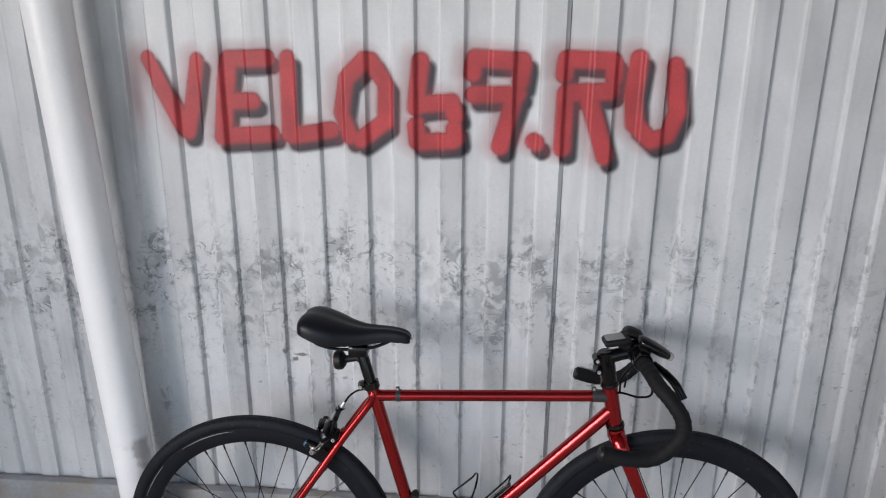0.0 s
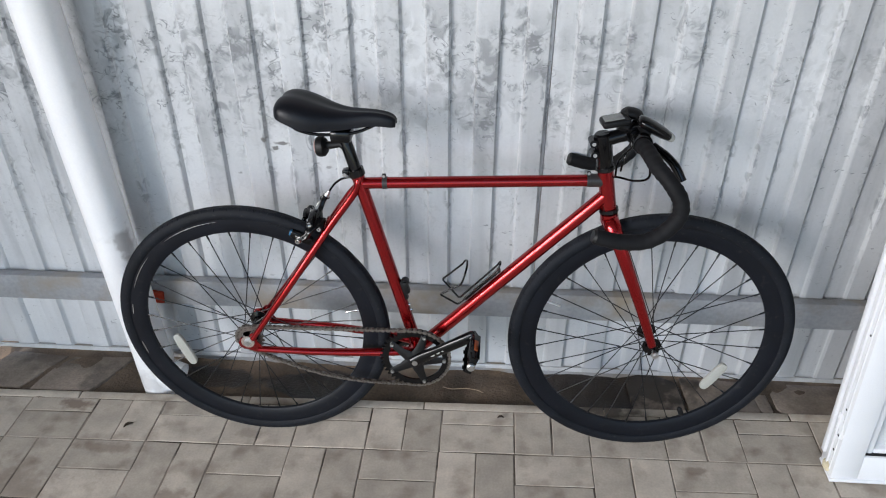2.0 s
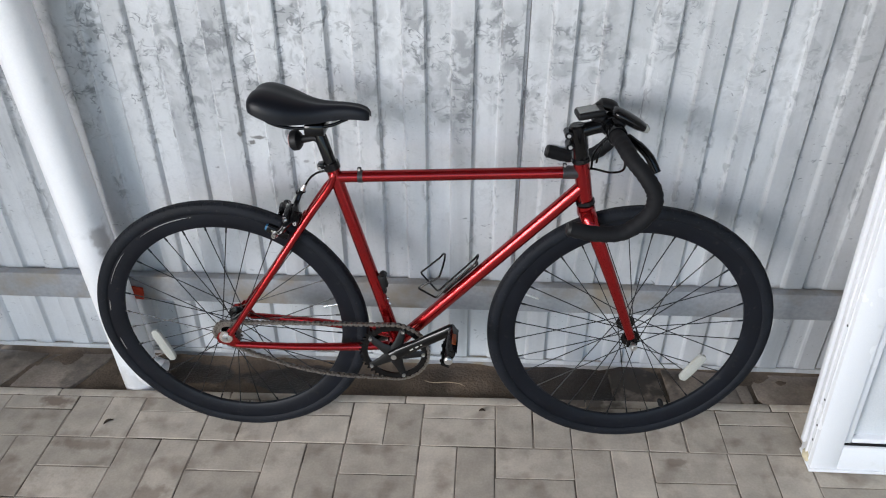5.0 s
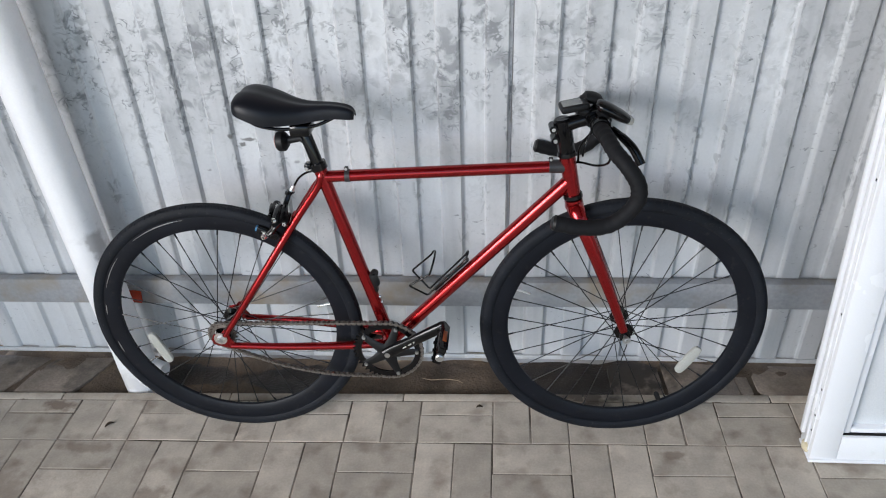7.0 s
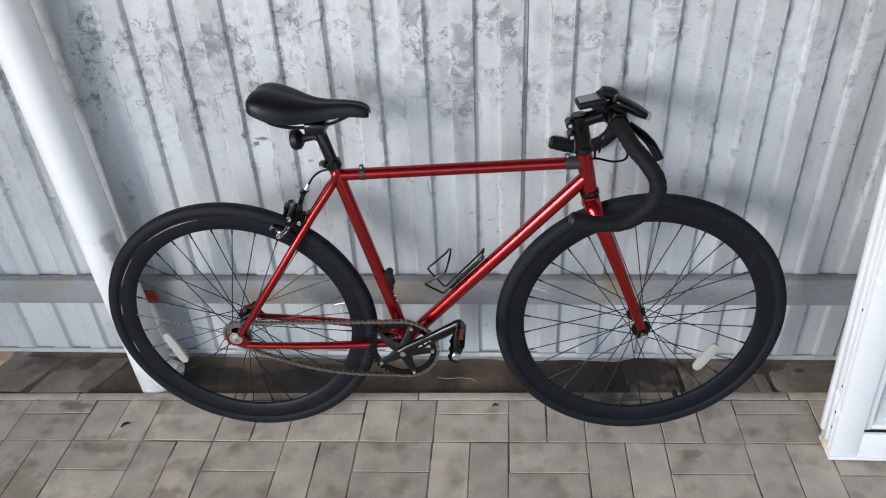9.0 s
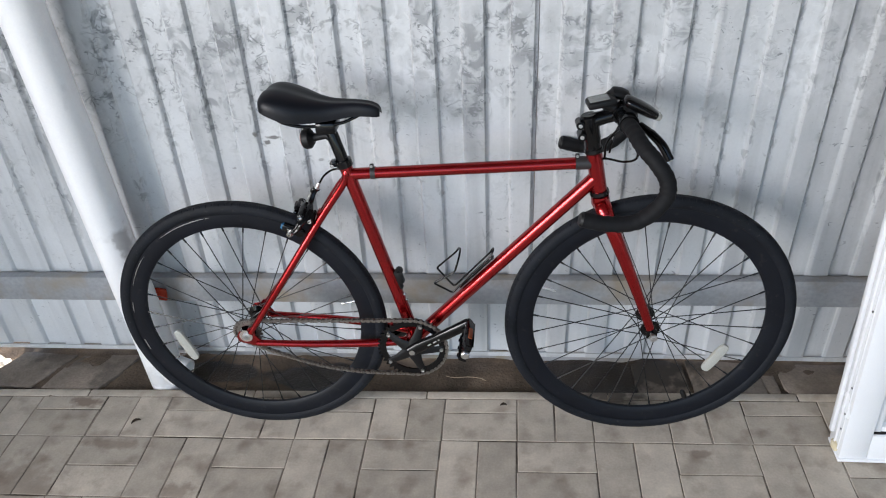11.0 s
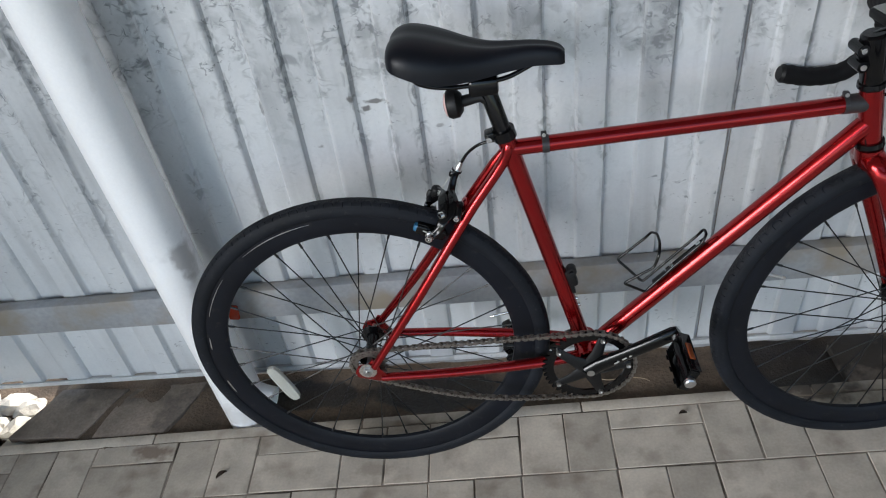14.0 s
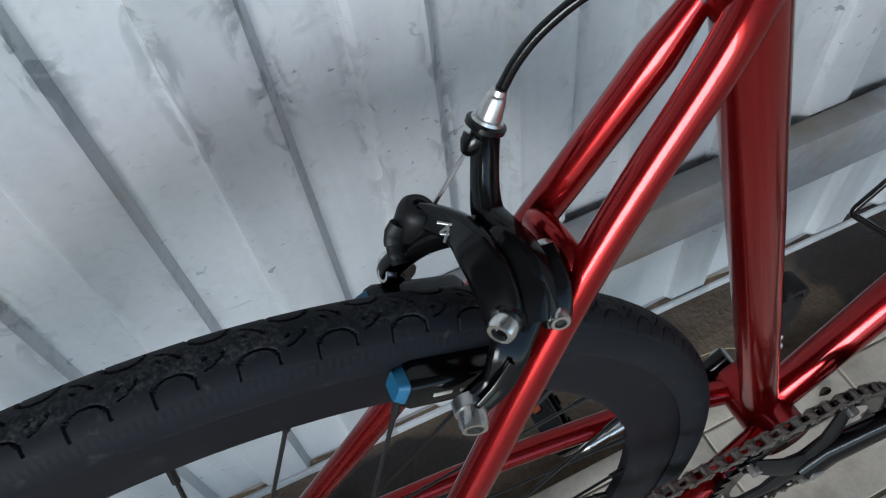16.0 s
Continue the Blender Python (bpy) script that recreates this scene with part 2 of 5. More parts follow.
def sheet_material():
    """Pale grey painted steel sheet with shoe scuffs in a belt and rubbed dirt."""
    m = mat("painted_profiled_sheet", (0.605, 0.62, 0.635), 0.34, 0.0, vary=0.06, fine=160, big=4, bump=0.04, grain=0.12, rvary=0.1)
    n, ln = m.node_tree.nodes, m.node_tree.links
    b = n["Principled BSDF"]
    tc = n.new("ShaderNodeTexCoord")
    sep = n.new("ShaderNodeSeparateXYZ")
    ln.new(tc.outputs["Object"], sep.inputs[0])

    def noise(scale, detail, stretch=(1, 1, 1), dist=0.0):
        mp = n.new("ShaderNodeMapping")
        mp.inputs["Scale"].default_value = stretch
        ln.new(tc.outputs["Object"], mp.inputs["Vector"])
        t = n.new("ShaderNodeTexNoise")
        t.inputs["Scale"].default_value, t.inputs["Detail"].default_value, t.inputs["Distortion"].default_value = scale, detail, dist
        ln.new(mp.outputs[0], t.inputs["Vector"])
        return t.outputs["Fac"]

    def math(op, a, c, clamp=False):
        k = n.new("ShaderNodeMath")
        k.operation, k.use_clamp = op, clamp
        for i, s in enumerate((a, c)):
            if isinstance(s, (int, float)):
                k.inputs[i].default_value = s
            else:
                ln.new(s, k.inputs[i])
        return k.outputs[0]

    def ramp(v, a, c):
        r = n.new("ShaderNodeMapRange")
        r.interpolation_type = "SMOOTHSTEP"
        r.inputs["From Min"].default_value, r.inputs["From Max"].default_value = a, c
        ln.new(v, r.inputs["Value"])
        return r.outputs["Result"]

    X, Z = sep.outputs["X"], sep.outputs["Z"]
    across = math("SUBTRACT", X, math("MULTIPLY", math("SUBTRACT", Z, 0.75), LEANING))
    count = math("ADD", math("MULTIPLY", across, math("ADD", math("MULTIPLY", across, RIBS[0]), RIBS[1])), RIBS[2])
    share = math("FLOORED_MODULO", count, 1.0)
    face = math("FLOOR", math("MULTIPLY", count, 2.0), 0)          # each flat of the sheet has been rubbed in its own way
    near_r = math("ABSOLUTE", math("SUBTRACT", math("FLOORED_MODULO", math("ADD", count, 0.5), 1.0), 0.5), 0)
    near_l = math("ABSOLUTE", math("SUBTRACT", share, VALLEY), 0)
    edges = math("MAXIMUM", ramp(near_r, 0.17, 0.06), math("MULTIPLY", ramp(near_l, 0.14, 0.05), 0.8))
    on_rib = math("MULTIPLY", ramp(share, VALLEY - 0.03, VALLEY + 0.03), ramp(share, 1.0, 0.96))
    own = n.new("ShaderNodeCombineXYZ")
    ln.new(math("ADD", X, math("MULTIPLY", face, 0.37)), own.inputs["X"])
    ln.new(math("ADD", Z, math("MULTIPLY", face, 0.23)), own.inputs["Z"])
    dice = n.new("ShaderNodeTexWhiteNoise")
    dice.noise_dimensions = "1D"
    ln.new(face, dice.inputs["W"])

    def own_noise(scale, detail, stretch=(1, 1, 1), dist=0.0):
        mp = n.new("ShaderNodeMapping")
        mp.inputs["Scale"].default_value = stretch
        ln.new(own.outputs[0], mp.inputs["Vector"])
        t = n.new("ShaderNodeTexNoise")
        t.inputs["Scale"].default_value, t.inputs["Detail"].default_value, t.inputs["Distortion"].default_value = scale, detail, dist
        ln.new(mp.outputs[0], t.inputs["Vector"])
        return t.outputs["Fac"]

    # belt of scuffs where bicycles and boots rub the wall, worst towards the pipe
    height = math("ADD", Z, math("MULTIPLY", math("SUBTRACT", dice.outputs["Value"], 0.5), 0.10))
    belt = math("MULTIPLY", ramp(height, 0.72, 0.88), ramp(height, 1.10, 0.99))
    worst = math("ADD", math("MULTIPLY", ramp(X, 0.85, 0.1), 0.62), 0.38)
    patch = ramp(own_noise(5.5, 4, (1, 1, 0.8)), 0.42, 0.58)
    cloud = math("MULTIPLY", math("MULTIPLY", patch, ramp(own_noise(26, 5, (1, 1, 0.9), 0.7), 0.43, 0.58)), math("MULTIPLY", belt, 0.52))

    def arcs(scale, wide, stretch):
        line = math("ABSOLUTE", math("SUBTRACT", own_noise(scale, 2, stretch, 1.2), 0.5), 0)
        return math("MULTIPLY", ramp(line, wide, wide * 0.15), ramp(own_noise(scale * 0.9, 5, (1, 1, 1), 0.3), 0.50, 0.62))

    prints = math("MAXIMUM", math("MULTIPLY", arcs(20, 0.060, (0.8, 1, 1.25)), 0.62), math("MULTIPLY", arcs(36, 0.070, (0.9, 1, 1.1)), 0.70))
    loose = math("ADD", math("MULTIPLY", belt, 0.85), math("MULTIPLY", math("MULTIPLY", ramp(Z, 0.25, 0.6), ramp(Z, 1.30, 1.0)), 0.22))
    belted = math("MULTIPLY", math("ADD", cloud, math("MULTIPLY", math("MULTIPLY", prints, loose), ramp(own_noise(7, 3), 0.36, 0.56)), True), worst)
    flecks = math("MULTIPLY", ramp(noise(58, 6, (0.7, 1, 1.3), 1.6), 0.655, 0.69), math("MULTIPLY", ramp(Z, 1.5, 0.9), ramp(noise(6, 4), 0.42, 0.62)))
    rubbed = math("MULTIPLY", math("MULTIPLY", ramp(noise(36, 10, (1.1, 1, 0.6), 1.5), 0.50, 0.60), edges), math("MULTIPLY", ramp(noise(7, 5), 0.40, 0.60), math("MULTIPLY", ramp(Z, 0.25, 0.6), ramp(Z, 1.3, 1.0))))
    tall = math("MULTIPLY", ramp(own_noise(6, 6, (1, 1, 0.35), 0.6), 0.48, 0.70), 0.22)
    haze = math("MULTIPLY", ramp(own_noise(2.6, 6, (1, 1, 0.7)), 0.40, 0.70), 0.33)
    run = math("MULTIPLY", ramp(noise(30, 6, (1, 1, 0.03)), 0.5, 0.72), 0.14)
    grimy = math("MULTIPLY", math("MULTIPLY", on_rib, math("ADD", math("MULTIPLY", dice.outputs["Value"], 0.16), 0.02)), ramp(Z, 1.6, 0.9))
    tot = math("ADD", math("ADD", math("ADD", belted, math("MULTIPLY", flecks, 0.6)), math("ADD", haze, grimy)), math("ADD", run, math("ADD", tall, math("MULTIPLY", rubbed, 0.5))), True)
    src = b.inputs["Base Color"].links[0].from_socket
    dirt = n.new("ShaderNodeMix")
    dirt.data_type = "RGBA"
    dirt.inputs["B"].default_value = (0.21, 0.22, 0.23, 1)
    ln.new(tot, dirt.inputs["Factor"])
    pale = n.new("ShaderNodeMix")
    pale.data_type = "RGBA"
    pale.inputs["B"].default_value = (0.86, 0.87, 0.88, 1)
    ln.new(math("MULTIPLY", arcs(26, 0.028, (1, 1, 1)), math("MULTIPLY", belt, 0.30)), pale.inputs["Factor"])
    ln.new(src, pale.inputs["A"])
    ln.new(pale.outputs["Result"], dirt.inputs["A"])
    info = n.new("ShaderNodeObjectInfo")
    rr = n.new("ShaderNodeMapRange")
    rr.inputs["To Min"].default_value, rr.inputs["To Max"].default_value = 0.93, 1.05
    ln.new(info.outputs["Random"], rr.inputs["Value"])
    mul = n.new("ShaderNodeMix")
    mul.data_type, mul.blend_type = "RGBA", "MULTIPLY"
    mul.inputs["Factor"].default_value = 1
    ln.new(dirt.outputs["Result"], mul.inputs["A"])
    ln.new(rr.outputs["Result"], mul.inputs["B"])
    ln.new(mul.outputs["Result"], b.inputs["Base Color"])
    rsrc = b.inputs["Roughness"].links[0].from_socket
    ra = math("ADD", rsrc, math("MULTIPLY", tot, 0.3), True)
    ln.new(ra, b.inputs["Roughness"])
    return m


def spray_material():
    """Sprayed paint: red over a black shadow, thin and speckled at the edges."""
    m = mat("spray_paint", (0.42, 0.042, 0.048), 0.5, vary=0.22, fine=220, big=10)
    n, ln = m.node_tree.nodes, m.node_tree.links
    b = n["Principled BSDF"]
    src = b.inputs["Base Color"].links[0].from_socket
    red = n.new("ShaderNodeAttribute")
    red.attribute_name = "red"
    blk = n.new("ShaderNodeAttribute")
    blk.attribute_name = "blk"
    mix = n.new("ShaderNodeMix")
    mix.data_type = "RGBA"
    mix.inputs["A"].default_value = (0.03, 0.03, 0.04, 1)
    ln.new(red.outputs["Fac"], mix.inputs["Factor"])
    ln.new(src, mix.inputs["B"])
    ln.new(mix.outputs["Result"], b.inputs["Base Color"])
    ln.new(blk.outputs["Fac"], b.inputs["Alpha"])
    return m


JOINT = mat("sandy_joint", (0.27, 0.225, 0.18), 0.9, vary=0.5, fine=200, big=9, bump=0.6, depth=0.002, dust=((0.055, 0.042, 0.03), 0.46, 0.62, 7))
SLAB = mat("brown_stained_slab", (0.215, 0.175, 0.14), 0.85, vary=0.25, fine=150, big=11, bump=0.5, depth=0.002, grain=0.4, dust=((0.10, 0.078, 0.06), 0.52, 0.74, 8))
stained(SLAB, ((0.680, 1.505, 0, 0.16, 0.105, 0.1, 0.9), (-0.90, 1.42, 0, 0.07, 0.08, 0.1, 0.5), (-1.10, 1.50, 0, 0.10, 0.04, 0.1, 0.5)), (0.035, 0.029, 0.024), 26)
RUBBLE = mat("pale_broken_concrete", (0.55, 0.51, 0.44), 0.85, vary=0.2, fine=90, big=14, bump=0.7, depth=0.003)
STRAW = mat("dry_straw", (0.3, 0.22, 0.14), 0.7, vary=0.2)
PAVER, SOIL, SHEET, SPRAY = paver_material(), soil_material(), stained(sheet_material(), ((-0.333, YW, 0.738, 0.009, 0.05, 0.008, 0.85), (-0.309, YW, 0.712, 0.009, 0.05, 0.007, 0.85), (-0.288, YW, 0.724, 0.028, 0.05, 0.005, 0.8), (-0.41, YW, 0.64, 0.007, 0.05, 0.005, 0.6), (-0.50, YW, 0.735, 0.005, 0.05, 0.016, 0.6), (-0.18, YW, 0.66, 0.010, 0.05, 0.004, 0.5)), (0.10, 0.095, 0.09), 90), spray_material()


# ---- mesh helpers ----
def part(name, bm, material, parent=None, label="", smooth=True, m=None):
    """Link a bmesh as one mesh object under a thing or a part."""
    if m is not None:
        bm.transform(m)
    me = bpy.data.meshes.new(name)
    bm.normal_update()
    bm.to_mesh(me)
    bm.free()
    me.materials.append(material)
    if smooth:
        me.shade_smooth()
        me.set_sharp_from_angle(angle=radians(38))
    ob = new(name, me)
    if parent is not None:
        ob.parent = parent
    if label:
        ob["label"] = label
    return ob


def spline(pts, per=8):
    """A smooth line through the points."""
    p = [Vector(q) for q in pts]
    p = [p[0] * 2 - p[1]] + p + [p[-1] * 2 - p[-2]]
    out = []
    for i in range(1, len(p) - 2):
        a, b, c, d = p[i - 1:i + 3]
        for k in range(per):
            t = k / per
            out.append(0.5 * (2 * b + (c - a) * t + (2 * a - 5 * b + 4 * c - d) * t * t + (3 * b - a - 3 * c + d) * t ** 3))
    return out + [p[-2]]


def tube(pts, r, n=16, bm=None, flat=1.0, up=(0, 1, 0)):
    """A round bar along the points; r: one radius or one a point; flat: squeeze along the second axis."""
    bm = bm or bmesh.new()
    pts = [Vector(p) for p in pts]
    rs = [r] * len(pts) if isinstance(r, (int, float)) else list(r)
    rings = []
    side = None
    for i, p in enumerate(pts):
        d = (pts[min(i + 1, len(pts) - 1)] - pts[max(i - 1, 0)]).normalized()
        if side is None:
            ahead = d
            side = Vector(up) - d * d.dot(Vector(up))
            if side.length < 0.05:
                side = d.orthogonal()
        if d.dot(ahead) < 0 and rs[i] < rs[max(i - 1, 0)]:      # turned back into a mouth or a socket
            d = -d
        ahead = d
        side = (side - d * d.dot(side)).normalized()
        other = d.cross(side)
        rings.append([bm.verts.new(p + rs[i] * (math.cos(a) * side * flat + math.sin(a) * other)) for a in [2 * math.pi * k / n for k in range(n)]])
    for a, b in zip(rings, rings[1:]):
        for k in range(n):
            bm.faces.new((a[k], a[(k + 1) % n], b[(k + 1) % n], b[k]))
    bm.faces.new(rings[0][::-1])
    bm.faces.new(rings[-1])
    return bm


def strap(pts, wide, thick, up=(0, 1, 0), n=20, power=0.45, bm=None):
    """A forged bar with a rounded rectangular section; wide lies across up, thick along it."""
    bm = bm or bmesh.new()
    pts = [Vector(p) for p in pts]
    last = len(pts) - 1
    wide = [wide] * 2 if isinstance(wide, (int, float)) else wide
    thick = [thick] * 2 if isinstance(thick, (int, float)) else thick

    def along(vals, t):
        f = t * (len(vals) - 1)
        i = min(int(f), len(vals) - 2)
        return vals[i] + (vals[i + 1] - vals[i]) * (f - i)

    rings = []
    for i, p in enumerate(pts):
        d = (pts[min(i + 1, last)] - pts[max(i - 1, 0)]).normalized()
        side = (Vector(up) - d * d.dot(Vector(up))).normalized()
        other = d.cross(side)
        hw, ht = along(wide, i / last), along(thick, i / last)
        ring = []
        for k in range(n):
            a = 2 * math.pi * (k + 0.5) / n
            c, s_ = math.cos(a), math.sin(a)
            ring.append(bm.verts.new(p + other * hw * math.copysign(abs(c) ** power, c) + side * ht * math.copysign(abs(s_) ** power, s_)))
        rings.append(ring)
    for a, b in zip(rings, rings[1:]):
        for k in range(n):
            bm.faces.new((a[k], a[(k + 1) % n], b[(k + 1) % n], b[k]))
    bm.faces.new(rings[0][::-1])
    bm.faces.new(rings[-1])
    bmesh.ops.recalc_face_normals(bm, faces=bm.faces[:])
    return bm


def box(size, m=None, bevel=0.0, bm=None, seg=2):
    bm = bm or bmesh.new()
    made = bmesh.ops.create_cube(bm, size=1, matrix=(m or Matrix()) @ Matrix.Diagonal((*size, 1)))
    if bevel:
        edges = list({e for v in made["verts"] for e in v.link_edges})
        bmesh.ops.bevel(bm, geom=edges, offset=bevel, segments=seg, affect="EDGES", profile=0.5)
    return bm


def revolve(profile, n=48, m=None, bm=None, closed=False):
    """A solid of turning about the local y axis; profile: (radius, y)."""
    bm = bm or bmesh.new()
    m = m or Matrix()
    rings = []
    for k in range(n):
        a = 2 * math.pi * k / n
        rings.append([bm.verts.new(m @ Vector((r * math.cos(a), y, r * math.sin(a)))) for r, y in profile])
    cnt = len(profile)
    for k in range(n):
        a, b = rings[k], rings[(k + 1) % n]
        for j in range(cnt if closed else cnt - 1):
            q = [a[j], a[(j + 1) % cnt], b[(j + 1) % cnt], b[j]]
            bm.faces.new(q)
    bmesh.ops.remove_doubles(bm, verts=bm.verts[:], dist=1e-6)
    bmesh.ops.recalc_face_normals(bm, faces=bm.faces[:])
    return bm


def plate(outline, thick, m=None, bevel=0.0, bm=None):
    """A flat plate from an outline in local x, z, thick along y."""
    bm = bm or bmesh.new()
    m = m or Matrix()
    f = bm.faces.new([bm.verts.new(m @ Vector((x, -thick / 2, z))) for x, z in outline])
    ex = bmesh.ops.extrude_face_region(bm, geom=[f])
    vs = [v for v in ex["geom"] if isinstance(v, bmesh.types.BMVert)]
    bmesh.ops.translate(bm, verts=vs, vec=m.to_3x3() @ Vector((0, thick, 0)))
    bmesh.ops.recalc_face_normals(bm, faces=bm.faces[:])
    if bevel:
        edges = [e for e in bm.edges if e.calc_face_angle(0) > 0.6]
        bmesh.ops.bevel(bm, geom=edges, offset=bevel, segments=2, affect="EDGES", profile=0.5)
    return bm


def at(x, y, z, rx=0, ry=0, rz=0):
    return pose(x, y, z, rx, ry, rz)


# ---- structure ----


def wall_y(x):
    """The sheet's surface at x: flat ribs and flat valleys of like width with short flanks between."""
    p = (RIBS[0] * x * x + RIBS[1] * x + RIBS[2]) % 1.0
    if p > 0.75:
        p -= 1.0
    if p < VALLEY / 2:
        k = 0.5 - p / SLOPE
    else:
        k = 0.5 + (p - VALLEY) / SLOPE
    k = max(0.0, min(1.0, k))
    k = k * k * (3 - 2 * k)
    return YW - DEEP * k


def sheet_panel(x0, x1, z0, z1, push=0.0):
    """One profiled sheet, 1.5 mm thick, a little wavy along its height."""
    bm = bmesh.new()
    xs = []
    x = x0
    while x < x1 - 0.001:
        xs.append(x)
        x += 0.0032
    xs.append(x1)
    zs = [z0 + (z1 - z0) * i / 10 for i in range(11)]
    grid = []
    for z in zs:
        grid.append([bm.verts.new((x + LEANING * (z - 0.75), wall_y(x) + push + 0.0015 * math.sin(2.3 * z + 5 * x), z)) for x in xs])
    back = [[bm.verts.new((v.co.x, v.co.y + 0.0015, v.co.z)) for v in row] for row in grid]
    for i in range(len(zs) - 1):
        for j in range(len(xs) - 1):
            bm.faces.new((grid[i][j], grid[i][j + 1], grid[i + 1][j + 1], grid[i + 1][j]))
            bm.faces.new((back[i][j], back[i + 1][j], back[i + 1][j + 1], back[i][j + 1]))
    for i in range(len(zs) - 1):
        for j in (0, len(xs) - 1):
            bm.faces.new((grid[i][j], grid[i + 1][j], back[i + 1][j], back[i][j]))
    for j in range(len(xs) - 1):
        for i in (0, len(zs) - 1):
            bm.faces.new((grid[i][j], back[i][j], back[i][j + 1], grid[i][j + 1]))
    bmesh.ops.recalc_face_normals(bm, faces=bm.faces[:])
    return bm


wall = tagged(new("wall_north"), "pale grey profiled sheet metal wall with black scuff marks", "wall", kind="structure")
for x0, x1, push in ((-3.0, 0.3592, 0.0), (0.3616, 3.0, -0.0012)):
    part("profiled_sheet", sheet_panel(x0, x1, 0.028, 2.6, push), SHEET, wall)
# added strip behind the gap, so no outside light shows through the seam
part("seam_light_block", strap([(0.3604 + LEANING * (z - 0.75), YW + 0.008, z) for z in (0.03, 1.3, 2.6)], 0.02, 0.003, (0, 1, 0)), RAIL, wall, "added strip that keeps light out of the open seam")
# added plate: stops sun under the sheet, its left end bounds the sunlit patch
part("sun_block_plate", box((4.20, 0.02, 0.11), at(0.90, YW + 0.03, 0.0), 0.003), RAIL, wall, "added plate behind the sheet edge that blocks the sun")
part("drip_flange", box((6.0, 0.005, 0.014), at(0, YW - 0.0142, 0.027), 0.0015), SHEET, wall, "folded bottom edge of the sheet metal")

rail = tagged(new("trim_rail"), "grey steel tube rail along the foot of the wall", "rail", kind="structure")
part("rail_tube", box((6.0, 0.03, 0.083), at(0, YW - 0.0265, 0.274), 0.004), RAIL, rail)

# unseen slab, added to cut off sky light from above
tagged(part("ceiling", box((6.2, 3.2, 0.1), at(0, 0.15, 2.66), 0.005), PLASTER), "unseen grey slab added to block the sky overhead", "ceiling", kind="structure")
# side walls out of view, added to shade both ends of the sheet wall
tagged(part("light_block_east", box((0.12, 2.2, 2.6), at(2.36, 0.55, 1.3), 0.004), PLASTER), "unseen grey side wall added to hold back light", "wall", kind="structure")
tagged(part("light_block_west", box((0.12, 1.5, 2.6), at(-2.06, 0.80, 1.3), 0.004), PLASTER), "unseen grey side wall added to hold back light", "wall", kind="structure")

# ground under everything
gb = bmesh.new()
bmesh.ops.create_grid(gb, x_segments=40, y_segments=40, size=60, matrix=at(0, 0, -0.105))
tagged(part("ground", gb, CONCRETE, smooth=False), "bare concrete ground round the shelter", "ground", kind="structure")

# drain strip between the pavers and the wall
sb = bmesh.new()
nx, ny = 300, 26
vs = [[None] * (ny + 1) for _ in range(nx + 1)]
for i in range(nx + 1):
    for j in range(ny + 1):
        x, y = -2.2 + 4.4 * i / nx, 1.30 + (1.75 - 1.30) * j / ny
        h = -0.027 + 0.019 * max(0.0, min(1.0, (x - 0.62) / 0.06)) + 0.021 * max(0.0, min(1.0, (-0.82 - x) / 0.06)) * max(0.0, min(1.0, (x + 1.30) / 0.05)) - 0.045 * max(0.0, min(1.0, (-1.20 - x) / 0.10)) * max(0.0, min(1.0, (y - 1.36) / 0.06)) + 0.010 * noise.noise((x * 7, y * 9, 0)) + 0.005 * noise.noise((x * 25, y * 25, 3))
        vs[i][j] = sb.verts.new((x, y, h))
for i in range(nx):
    for j in range(ny):
        sb.faces.new((vs[i][j], vs[i + 1][j], vs[i + 1][j + 1], vs[i][j + 1]))
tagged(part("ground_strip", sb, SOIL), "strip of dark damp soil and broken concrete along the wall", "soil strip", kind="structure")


# ---- the bicycle ----
LEAN_DEG, X_REAR, Y_LINE = 3.0, -0.345, 1.2765
AX_R, AX_F = Vector((0, 0, 0.341)), Vector((0.971, 0, 0.340))
BB = Vector((0.407, 0, 0.294))
SEAT_TOP = Vector((0.288, 0, 0.771))
HEAD_T, HEAD_B = Vector((0.825, 0, 0.787)), Vector((0.840, 0, 0.697))
STEER, BAR_STEER = 2.5, 3.0
hd = (HEAD_T - HEAD_B).normalized()
TURNED = Matrix.Translation(HEAD_B) @ Matrix.Rotation(radians(STEER), 4, hd) @ Matrix.Translation(-HEAD_B)
BARRED = Matrix.Translation(HEAD_B) @ Matrix.Rotation(radians(BAR_STEER), 4, hd) @ Matrix.Translation(-HEAD_B)

bike = tagged(new("bicycle"), "red single-speed road bicycle with black drop bars leaning on the wall", "bicycle")
bike.matrix_world = pose(X_REAR, Y_LINE, 0, -LEAN_DEG, 0, 0.8) @ Matrix.Diagonal((1, 1, 0.991, 1))


def lerp(a, b, t):
    return a + (b - a) * t


# frame tubes
part("seat_tube", tube([BB, lerp(BB, SEAT_TOP, 0.97), SEAT_TOP], 0.0148, 24), RED, bike)
tt_a, tt_b = Vector((0.292, 0, 0.7455)), Vector((0.828, 0, 0.7630))
part("top_tube", tube([tt_a, tt_b], 0.0132, 24), RED, bike)
part("down_tube", tube([BB + Vector((0.008, 0, 0.002)), Vector((0.832, 0, 0.728))], 0.0158, 24), RED, bike)
part("head_tube", tube([HEAD_B, HEAD_T], 0.0172, 24), RED, bike)
part("bottom_bracket_shell", revolve([(0.0, -0.036), (0.020, -0.036), (0.0225, -0.033), (0.0225, 0.033), (0.020, 0.036), (0.0, 0.036)], 32, Matrix.Translation(BB)), RED, bike)
